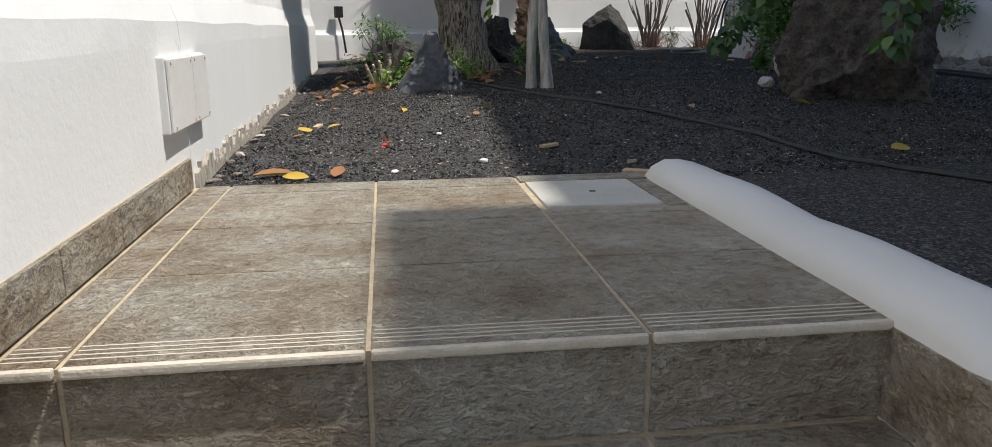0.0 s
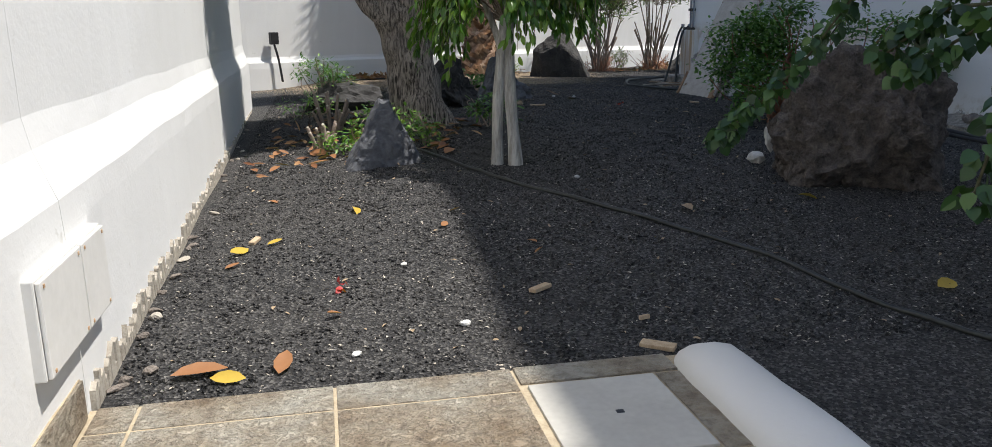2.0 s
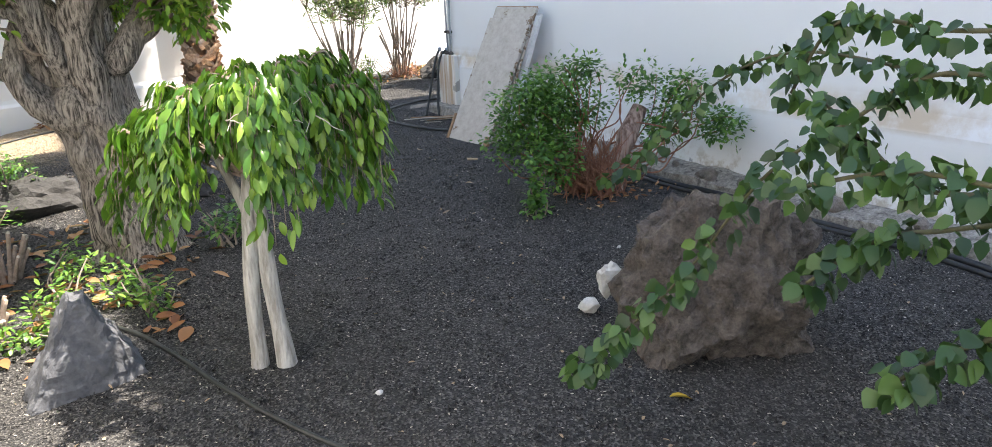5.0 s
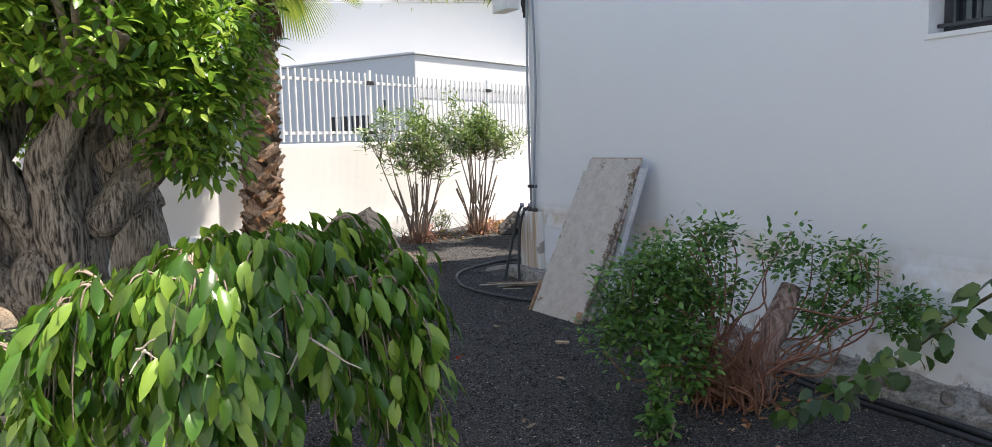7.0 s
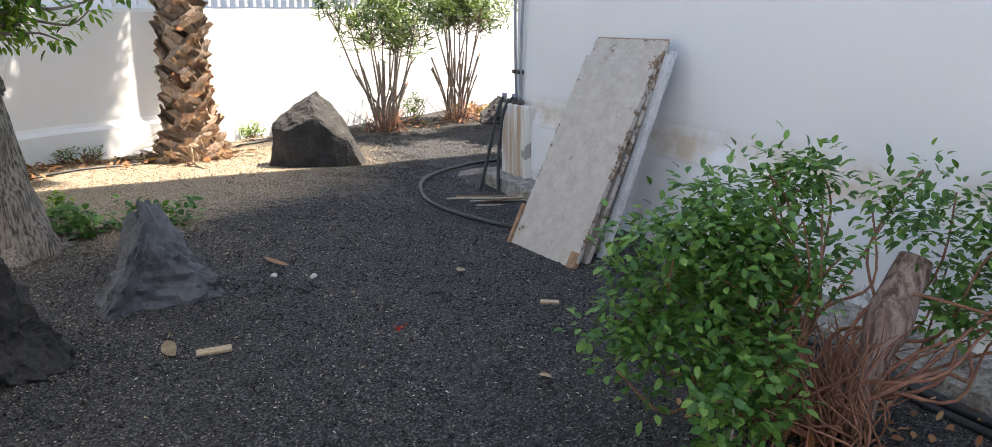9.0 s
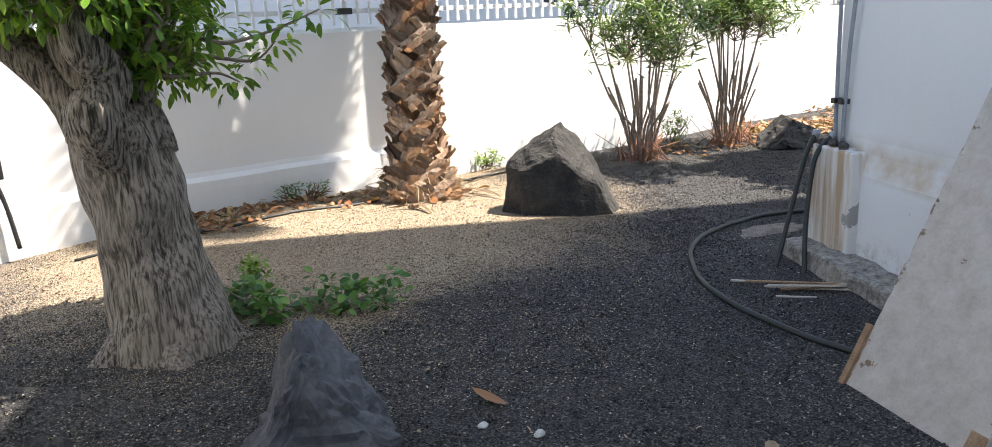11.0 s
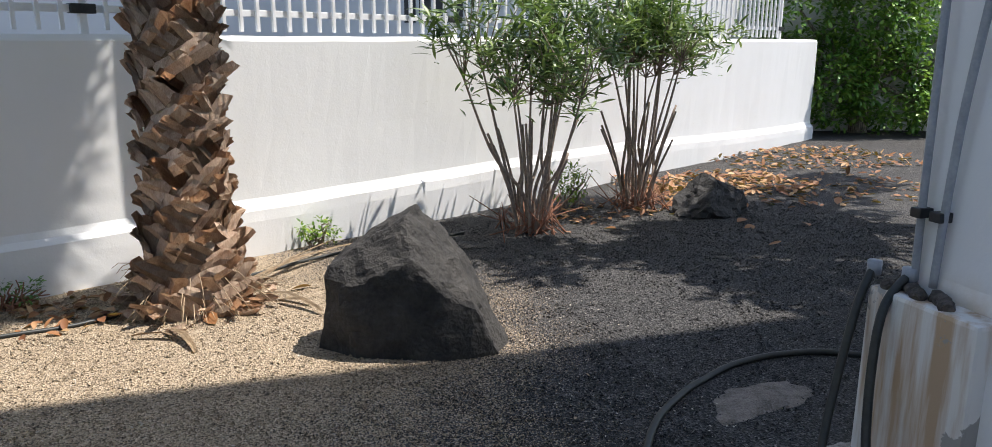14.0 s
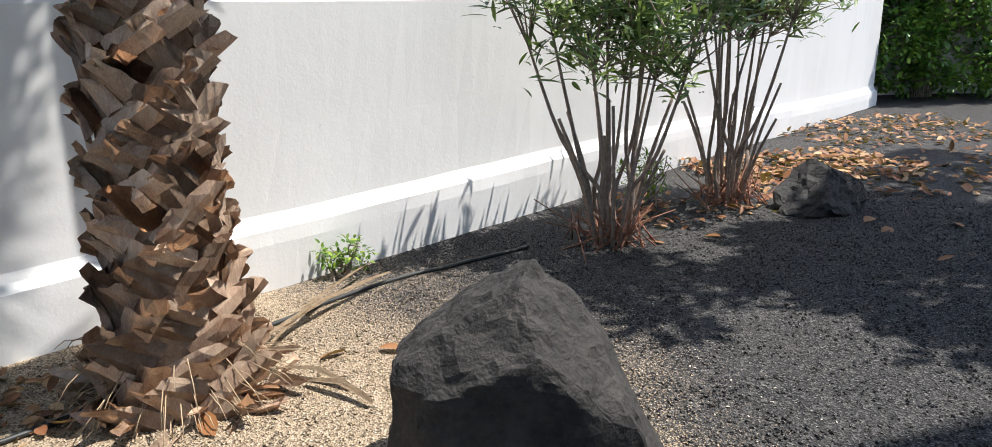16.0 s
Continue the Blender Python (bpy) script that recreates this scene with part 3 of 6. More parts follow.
# ---- walls ----
def profile_wall(name, y0, y1, x, back, top, ledge, deep, sign, label, wobble=0.006, mat=None, kind="structure", step=0.12, hole=None):
    """A wall along y with a thicker foot under a sloped ledge; sign +1 when it faces +x."""
    prof = [(deep, -1.8), (deep, 0.0), (deep, ledge - 0.12), (deep * 0.93, ledge - 0.05), (deep * 0.6, ledge + 0.0), (deep * 0.2, ledge + 0.06), (0.0, ledge + 0.13), (0.0, ledge + 0.5), (0.0, top), (-back, top), (-back, -1.8)]
    if hole:
        prof[8:8] = [(0.0, hole[2]), (0.0, hole[3])]
    bm, rings = bmesh.new(), []
    n = max(2, int((y1 - y0) / step))
    ys = [y0 + (y1 - y0) * i / n for i in range(n + 1)]
    if hole:
        ys = sorted([y for y in ys if min(abs(y - hole[0]), abs(y - hole[1])) > 0.03] + list(hole[:2]))
    for y in ys:
        ring = []
        for u, z in prof:
            q = wobble * noise.noise(Vector((y * 2.5, z * 3, x))) + 0.5 * wobble * noise.noise(Vector((y * 9, z * 8, x))) if u > -0.01 else 0
            dz = 0.012 * noise.noise(Vector((y * 1.7, 3, x))) if 0.1 < z < ledge + 0.2 else 0
            ring.append(bm.verts.new((x + sign * (u - deep + q), y, z + dz)))
        rings.append(ring)
    for k, (a, b) in enumerate(zip(rings, rings[1:])):
        for i in range(len(prof)):
            j = (i + 1) % len(prof)
            if hole and hole[0] - 0.01 < ys[k] < hole[1] - 0.01 and hole[2] - 0.01 < prof[i][1] and prof[j][1] < hole[3] + 0.01 and prof[i][0] > -0.01 and prof[j][0] > -0.01:
                continue
            bm.faces.new((a[i], a[j], b[j], b[i]))
    bm.faces.new(rings[0])
    bm.faces.new(list(reversed(rings[-1])))
    bmesh.ops.recalc_face_normals(bm, faces=bm.faces)
    return solid(name, bm, mat or WHITE, label, "wall", kind=kind, smooth=False)


LEFT = "white rendered garden wall with a sloped plinth and peeling foot"
profile_wall("wall_west", -4.0, 3.4, WALL_X, 3.0, 3.4, 0.55, 0.05, 1, LEFT)
west = profile_wall("wall_west_1", 3.402, 10.2, WALL_X, 3.0, 3.4, 0.55, 0.05, 1, LEFT)
west.matrix_basis = Matrix.Translation((WALL_X, 3.402, 0)) @ Matrix.Rotation(radians(1.3), 4, "Z") @ Matrix.Translation((-WALL_X, -3.402, 0))

HOUSE_X, HOUSE_Y = 5.52, 11.2
profile_wall("wall_house", -4.0, HOUSE_Y, HOUSE_X, 0.3, 3.6, 0.72, 0.05, -1, "tall white house wall with a low plinth and a barred window", 0.004, mat=HOUSE_WHITE, hole=(6.28, 6.87, 1.97, 3.1))
solid("wall_house_end", box((HOUSE_X + 0.36, HOUSE_Y - 0.3, -0.3), (13.0, HOUSE_Y, 3.6)), WHITE, "white end wall of the house", "wall", kind="structure")
# two blocks added out of view, sized by the shade edges they cast
solid("wall_unseen_upper", box((HOUSE_X + 0.0, 2.03, 3.61), (12.0, 11.73, 9.37)), WHITE, "unseen white upper block added to shade the garden", "wall", kind="structure")
solid("wall_unseen_roof", box((HOUSE_X + 0.0, -6.0, 3.63), (12.0, 2.02, 10.5)), WHITE, "unseen taller white block added to shade the landing", "wall", kind="structure")
solid("wall_house_back", box((12.7, -4.0, -0.3), (13.0, HOUSE_Y - 0.31, 3.6)), WHITE, "white back wall of the house", "wall", kind="structure")
solid("wall_stair_end", box((-2.6, -4.4, -1.8), (HOUSE_X, -4.05, 1.2)), WHITE, "white wall behind the foot of the steps", "wall", kind="structure")


def build_window():
    w = tagged(thing("window_1", "dark-framed barred window high in the white wall", "window"), kind="structure")
    x = HOUSE_X + 0.17
    y0, y1, z0, z1 = 6.285, 6.865, 1.975, 3.095
    part("pane", box((x + 0.03, y0 + 0.05, z0 + 0.05), (x + 0.036, y1 - 0.05, z1 - 0.05)), GLASS, w)
    fr = bmesh.new()
    for lo, hi in (((x, y0, z0), (x + 0.06, y1, z0 + 0.06)), ((x, y0, z1 - 0.06), (x + 0.06, y1, z1)), ((x, y0, z0 + 0.061), (x + 0.06, y0 + 0.06, z1 - 0.061)), ((x, y1 - 0.06, z0 + 0.061), (x + 0.06, y1, z1 - 0.061))):
        add_box(fr, lo, hi, 0.004)
    part("window_frame", fr, FRAME_DARK, w)
    for k in range(4):
        y = y0 + 0.09 + k * 0.13
        part("bar", box((x - 0.05, y, z0 + 0.03), (x - 0.034, y + 0.016, z1 - 0.03), 0.003), FRAME_DARK, w)
    for z in (z0 + 0.03, z1 - 0.05):
        part("cross_bar", box((x - 0.052, y0, z), (x - 0.032, y1, z + 0.02), 0.003), FRAME_DARK, w)
    part("window_sill", box((HOUSE_X + 0.044, y0 - 0.02, z0 - 0.03), (x + 0.1, y1 + 0.02, z0 - 0.001), 0.004), WHITE, w)
    for lo, hi in (((HOUSE_X + 0.055, y0 - 0.03, z0), (x + 0.1, y0 - 0.001, z1)), ((HOUSE_X + 0.055, y1 + 0.001, z0), (x + 0.1, y1 + 0.03, z1)), ((HOUSE_X + 0.055, y0 - 0.03, z1 + 0.001), (x + 0.1, y1 + 0.03, z1 + 0.03))):
        part("reveal", box(lo, hi), WHITE, w)


build_window()

# the boundary wall, its fence and what stands behind, along a line of their own
ALONG = Vector((0.8713, 0.4906, 0))
BOUND = pose(5.4, 15.9, 0, 0, 0, math.degrees(math.atan2(0.4906, 0.8713)))   # x along the wall, -y towards the garden


def build_boundary():
    prof = [(-0.06, -0.4), (-0.06, 0.30), (-0.055, 0.375), (-0.015, 0.41), (0.0, 0.45), (0.0, 0.9), (0.0, 1.50), (0.02, 1.535), (0.19, 1.535), (0.2, 1.5), (0.2, -0.4)]
    bm, rings = bmesh.new(), []
    for i in range(115):
        s = -8.6 + 16.12 * i / 114
        ring = []
        for u, z in prof:
            q = 0.008 * noise.noise(Vector((s * 2.2, z * 3, 9))) + 0.004 * noise.noise(Vector((s * 8, z * 8, 5)))
            fall = -0.14 * smooth_step(1.0, 7.0, s) if 0.2 < z < 0.6 else 0
            ring.append(bm.verts.new((s, u + q, z + fall + (0.015 * noise.noise(Vector((s * 1.5, 0, 3))) if 0.2 < z < 1.6 else 0))))
        rings.append(ring)
    for a, b in zip(rings, rings[1:]):
        for i in range(len(prof)):
            j = (i + 1) % len(prof)
            bm.faces.new((a[i], a[j], b[j], b[i]))
    bm.faces.new(rings[0])
    bm.faces.new(list(reversed(rings[-1])))
    bmesh.ops.recalc_face_normals(bm, faces=bm.faces)
    solid("wall_north", bm, WHITE, "white rendered boundary wall with a rounded plinth", "wall", kind="structure", at=BOUND)
    fence = thing("fence", "white-painted steel picket fence with black clamps on a wall", "fence")
    fence.matrix_basis = BOUND
    post_at = [-8.35, -5.65, -2.95, 0.0, 3.08, 6.37]
    y = 0.1
    for z, name in ((1.68, "rail"), (2.43, "rail")):
        for a, b in zip(post_at, post_at[1:]):
            part(name, box((a + 0.03, y - 0.012, z - 0.022), (b - 0.03, y + 0.012, z + 0.022), 0.004), FENCE_WHITE, fence)
    picket = mesh_of(box((-0.012, -0.012, 1.56), (0.012, 0.012, 2.57), 0.003), "picket", FENCE_WHITE)
    for a, b in zip(post_at, post_at[1:]):
        k = round((b - a) / 0.125)
        for i in range(1, k):
            part("picket", picket, None, fence, at=Matrix.Translation((a + (b - a) * i / k, y - 0.026, 0)))
    for s in post_at:
        p = part("post", box((s - 0.022, y - 0.022, 1.5), (s + 0.022, y + 0.022, 2.62), 0.004), FENCE_WHITE, fence)
        for z in (1.68, 2.43):
            part("clamp", box((s - 0.07, y - 0.034, z - 0.028), (s + 0.07, y + 0.034, z + 0.028), 0.006), BLACK, p, "black plastic rail clamp")


build_boundary()


def build_neighbour():
    """The white block and the taller house beyond the fence."""
    block = thing("outbuilding", "low white flat-roofed outbuilding behind the fence", "building")
    k = pose(6.95, 18.35, 0, 0, 0, 29.4)
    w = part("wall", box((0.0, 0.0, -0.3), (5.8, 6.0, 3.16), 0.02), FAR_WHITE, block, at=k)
    # this strip of cast shadow is put on as grey colour
    part("band", box((0.05, -0.012, 2.36), (5.75, 0.0, 2.56)), SHADOW_BAND, w, "cast shadow drawn as a grey strip")
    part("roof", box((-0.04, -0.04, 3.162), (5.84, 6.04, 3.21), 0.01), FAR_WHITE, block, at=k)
    for i in range(4):
        part("vent", box((-0.012, 1.2 + 0.3 * i, 1.72), (0.0, 1.42 + 0.3 * i, 2.08)), BLACK, w, "dark vent slot")
    house = thing("neighbour_house", "tall white rendered house with a planted balcony", "house")
    h = pose(8.0, 21.9, 0, 0, 0, -16.0)
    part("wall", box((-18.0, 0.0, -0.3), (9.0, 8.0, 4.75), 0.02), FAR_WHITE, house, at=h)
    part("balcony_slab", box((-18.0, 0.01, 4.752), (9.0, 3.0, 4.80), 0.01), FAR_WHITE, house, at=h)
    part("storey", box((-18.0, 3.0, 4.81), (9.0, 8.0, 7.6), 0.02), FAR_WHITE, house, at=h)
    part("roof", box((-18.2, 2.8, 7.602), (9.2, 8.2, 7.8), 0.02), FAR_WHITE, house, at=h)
    part("rail", box((-3.0, 0.10, 4.86), (3.4, 0.14, 4.93), 0.01), FRAME_DARK, house, "dark balcony rail", at=h)
    for k in range(9):
        part("baluster", box((-3.0 + 0.79 * k, 0.10, 4.80), (-2.96 + 0.79 * k, 0.14, 4.859)), FRAME_DARK, house, at=h)
    for s in (-2.6, 3.2):
        d = part("window", box((s, 2.95, 5.0), (s + 1.1, 3.02, 7.0), 0.01), FRAME_DARK, house, at=h)
        part("pane", box((s + 0.08, 2.93, 5.08), (s + 1.02, 2.945, 6.92)), GLASS, d)
    aloe = thing("balcony_plant", "drooping yellow-green succulent spilling over a balcony edge", "plant")
    aloe.matrix_basis = h
    root, way, up = [], [], []
    for k in range(420):
        root.append((rng.uniform(-0.3, 2.3), rng.uniform(0.15, 0.7), 4.84 + rng.uniform(0.0, 0.35)))
        way.append((rng.normal() * 0.6, -0.6 + rng.normal() * 0.5, 0.35 + 0.4 * rng.normal()))
        up.append((0.0, -0.2, 1.0))
    part("leaves", leaf_mesh("leaves", L_PALM, root, way, up, rng.uniform(0.3, 0.6, 420), 0.05, 0.6, 0.5, "lance"), None, aloe)
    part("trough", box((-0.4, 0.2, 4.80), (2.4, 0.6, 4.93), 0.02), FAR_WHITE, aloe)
    lantern = thing("wall_lantern", "small dark wall lantern on a white wall", "lamp")
    lantern.matrix_basis = pose(6.55, 19.05, 2.05, 0, 0, 119.4)
    part("backplate", box((-0.03, -0.02, 0.0), (0.03, 0.0, 0.3), 0.005), FRAME_DARK, lantern)
    part("case", box((-0.05, -0.14, 0.05), (0.05, -0.021, 0.26), 0.015), FRAME_DARK, lantern)
    return house


build_neighbour()


# ---- rocks ----
def rock(name, label, mesh, at, turn=0.0, tilt=(0, 0)):
    ob = new(name, mesh)
    ob.matrix_basis = pose(*at, tilt[0], tilt[1], turn)
    return tagged(ob, label, "rock")


rock("boulder", "pointed black basalt boulder standing on the gravel", rock_mesh("boulder", BOULDER, (0.47, 0.33, 0.55), 3, [((0.869, 0.0, 0.495), 0.60), ((-0.526, 0, 0.85), 0.80), ((-0.99, 0, 0.1), 0.88), ((0, -0.99, -0.08), 0.60), ((-0.6, -0.79, -0.1), 0.80), ((0.55, -0.83, -0.04), 0.70), ((0, 0.9, 0.43), 0.6), ((0.62, -0.38, 0.69), 0.64), ((-0.3, -0.62, 0.72), 0.80), ((0.3, 0.6, 0.74), 0.74)], sub=5, rough=0.07), (4.34, 12.80, 0.28), -22)
rock("lava_boulder", "rough brown pitted lava boulder with pale scars", rock_mesh("lava_boulder", LAVA, (0.43, 0.38, 0.50), 8, sub=6, rough=0.20), (3.60, 5.08, 0.30), 20)
rock("cone_rock", "dark grey cone-shaped stone on the gravel", rock_mesh("cone_rock", CONE_ROCK, (0.36, 0.25, 0.32), 5, [((-0.8, 0, 0.35), 0.42), ((0.8, 0, 0.33), 0.45), ((0, -0.85, 0.3), 0.5), ((0, 0.85, 0.35), 0.5), ((0, 0, 1), 0.92), ((0.5, -0.7, 0.2), 0.55)], sub=5, rough=0.16), (1.28, 6.20, 0.14))
rock("cone_rock", "dark grey angular stone half sunk in gravel", rock_mesh("cone_rock", CONE_ROCK, (0.46, 0.30, 0.50), 6, [((-0.8, 0, 0.45), 0.38), ((0.75, 0, 0.55), 0.40), ((0, -0.85, 0.4), 0.55), ((0, 0.85, 0.35), 0.5), ((0.2, -0.6, 0.6), 0.55)], sub=5, rough=0.3), (2.74, 9.6, 0.20), 10)
rock("lava_rock", "black rough lava rock beside the tree", rock_mesh("lava_rock", BASALT, (0.24, 0.24, 0.32), 12, sub=5, rough=0.3), (2.12, 8.95, 0.24))
rock("lava_rock", "black pointed lava rock among dead leaves", rock_mesh("lava_rock", BASALT, (0.36, 0.26, 0.27), 14, [((-0.7, 0, 0.6), 0.5), ((0.6, 0, 0.7), 0.6), ((0, -0.8, 0.5), 0.6)], sub=4, rough=0.22), (7.5, 15.3, 0.14), 15)
rock("lava_rock", "dark flat lava rock by the tree roots", rock_mesh("lava_rock", BASALT, (0.4, 0.3, 0.22), 17, sub=4, rough=0.25), (1.15, 9.3, 0.12))
rock("pale_stone", "white chipped stone leaning on a lava boulder", rock_mesh("pale_stone", STONE_WHITE, (0.06, 0.04, 0.09), 21, sub=3, rough=0.30), (3.36, 5.50, 0.27), 0, (0, 15))
rock("pale_stone", "small white stone on the gravel", rock_mesh("pale_stone", STONE_WHITE, (0.05, 0.045, 0.045), 22, sub=3), (3.30, 5.56, 0.14))
rock("flat_stone", "flat grey stone slab beside the hose", rock_mesh("flat_stone", CONCRETE, (0.36, 0.2, 0.05), 24, sub=4, rough=0.15), (5.52, 11.80, 0.09), 15)


# ---- trees and plants ----
def jitter(p, s):
    return [p[i] + rng.normal() * s for i in range(3)]


def limb(a, b, r0, r1, bow=0.12, n=5):
    """Control points of a crooked limb from a to b."""
    a, b = np.array(a, float), np.array(b, float)
    out = []
    for i in range(n):
        t = i / (n - 1)
        p = a + (b - a) * t + (rng.normal(size=3) * bow * np.linalg.norm(b - a) * 0.5 if 0 < i < n - 1 else 0)
        out.append((*p, r0 + (r1 - r0) * t))
    return curve_points(out, 5)


def sprays(tips, n, reach, flat=0.6):
    """n leaf places in small sprays about tips, with outward ways."""
    tips = np.asarray(tips, float)
    k = rng.integers(0, len(tips), n)
    d = rand_dirs(n, flat)
    return tips[k] + d * reach * (0.25 + 0.75 * rng.random(n))[:, None], d


def gnarled_tree(label, at, lean, fork_z, r, crown_centres, crown_radii, leaves, extra_tips, seed, burl=0.26):
    tree = thing("tree", label, "tree", at)
    x, y, z = at
    lines = []
    f = Vector((lean[0], lean[1], fork_z))
    lines.append(curve_points([(0, 0, -0.1, r * 1.75), (0.01, 0, 0.06, r * 1.35), (lean[0] * 0.3, lean[1] * 0.3, fork_z * 0.4, r), (lean[0] * 0.75, lean[1] * 0.75, fork_z * 0.75, r * 0.98), (f.x, f.y, f.z - 0.05, r * 0.92), (f.x, f.y, f.z + 0.07, r * 0.55)], 8))
    part("trunk", tube_mesh("trunk", lines, TREE_BARK, 40, burl, seed), None, tree)
    for k in range(5):
        a = 2 * math.pi * k / 5 + seed
        root = curve_points([(0.5 * r * math.cos(a), 0.5 * r * math.sin(a), 0.16, r * 0.5), (1.3 * r * math.cos(a), 1.3 * r * math.sin(a), 0.03, r * 0.34), (2.2 * r * math.cos(a), 2.2 * r * math.sin(a), -0.05, r * 0.12)], 5)
        part("root", tube_mesh("root", [root], TREE_BARK, 10, 0.3, seed + k), None, tree)
    tips = [Vector(c) for c in crown_centres]
    n = len(tips)
    fine = []
    for k, c in enumerate(tips):
        start = f + Vector((0.5 * r * math.cos(k * 2.4), 0.5 * r * math.sin(k * 2.4), -0.18))
        lines = [limb(start, c, r * (0.60 if k < 4 else 0.38), r * 0.10, 0.09, 6)]
        part("limb", tube_mesh("limb", lines, TREE_BARK, 14, 0.42, seed + 9 + k), None, tree)
        for _ in range(10):
            d = Vector(rand_dirs(1)[0]) * 0.9
            q = c + Vector((d.x * crown_radii[k][0], d.y * crown_radii[k][1], d.z * crown_radii[k][2]))
            fine.append(limb(start.lerp(c, 0.7), q, r * 0.12, 0.006, 0.2, 4))
    for q in extra_tips:
        fine.append(limb(f + Vector((0, 0, 0.2)), q, r * 0.08, 0.004, 0.10, 6))
    part("twig_wood", tube_mesh("twig_wood", fine, TWIG, 5), None, tree)
    p, d = cloud(crown_centres, crown_radii, leaves // 7, 0.5)
    twig_tips = np.array([ln[-1][0] for ln in fine])
    p = np.concatenate([p, twig_tips])
    if extra_tips:
        p = np.concatenate([p] + [np.array([ln[-1 - j][0] for ln in fine[-len(extra_tips):] for j in (1, 2, 4, 6, 8)])])
    q, w = sprays(p, leaves, 0.10)
    w[:, 2] -= 0.25
    up = rand_dirs(leaves) * 0.6 + np.array([0, 0, 1.0])
    part("crown", leaf_mesh("crown", L_TREE, q, w, up, rng.uniform(0.048, 0.082, leaves), rng.uniform(0.020, 0.034, leaves), 0.25, 0.3), None, tree)
    return tree


gnarled_tree("gnarled old tree with twisted pale trunk and dense leaves", (1.69, 7.82, 0.06), (-0.14, 0.0), 0.98, 0.19,
             [(-0.55, 0.1, 2.0), (0.05, -0.4, 2.05), (0.42, 0.1, 1.95), (-0.1, 0.5, 2.2), (-0.95, 0.2, 1.75), (0.2, 0.1, 2.8), (-0.5, -0.5, 2.7), (-0.1, 0.3, 3.3), (-0.65, -0.1, 1.72), (0.42, -0.1, 1.6)],
             [(0.5, 0.5, 0.5), (0.42, 0.36, 0.48), (0.36, 0.45, 0.45), (0.6, 0.5, 0.5), (0.4, 0.4, 0.4), (0.6, 0.6, 0.5), (0.5, 0.5, 0.5), (0.6, 0.6, 0.5), (0.32, 0.32, 0.3), (0.22, 0.3, 0.32)], 30000,
             [(0.55, -0.1, 1.42), (-0.6, -0.4, 1.45)], 1)
gnarled_tree("old tree with furrowed leaning trunk and leafy side branch", (1.97, 10.80, 0.08), (-0.10, 0.0), 1.12, 0.225,
             [(-0.5, 0.1, 1.95), (0.02, 0.3, 1.75), (-0.1, -0.4, 1.9), (-0.9, 0.0, 1.8), (0.1, 0.0, 2.4), (0.1, 0.0, 1.5), (-0.3, 0.0, 3.0)],
             [(0.5, 0.5, 0.45), (0.3, 0.35, 0.4), (0.4, 0.35, 0.4), (0.45, 0.45, 0.45), (0.5, 0.5, 0.5), (0.25, 0.25, 0.28), (0.6, 0.6, 0.5)], 20000,
             [(0.45, 0.0, 1.25), (0.3, 0.1, 1.35), (0.83, 0.0, 1.55), (0.62, 0.05, 1.42), (0.4, -0.1, 1.5)], 5, 0.13)


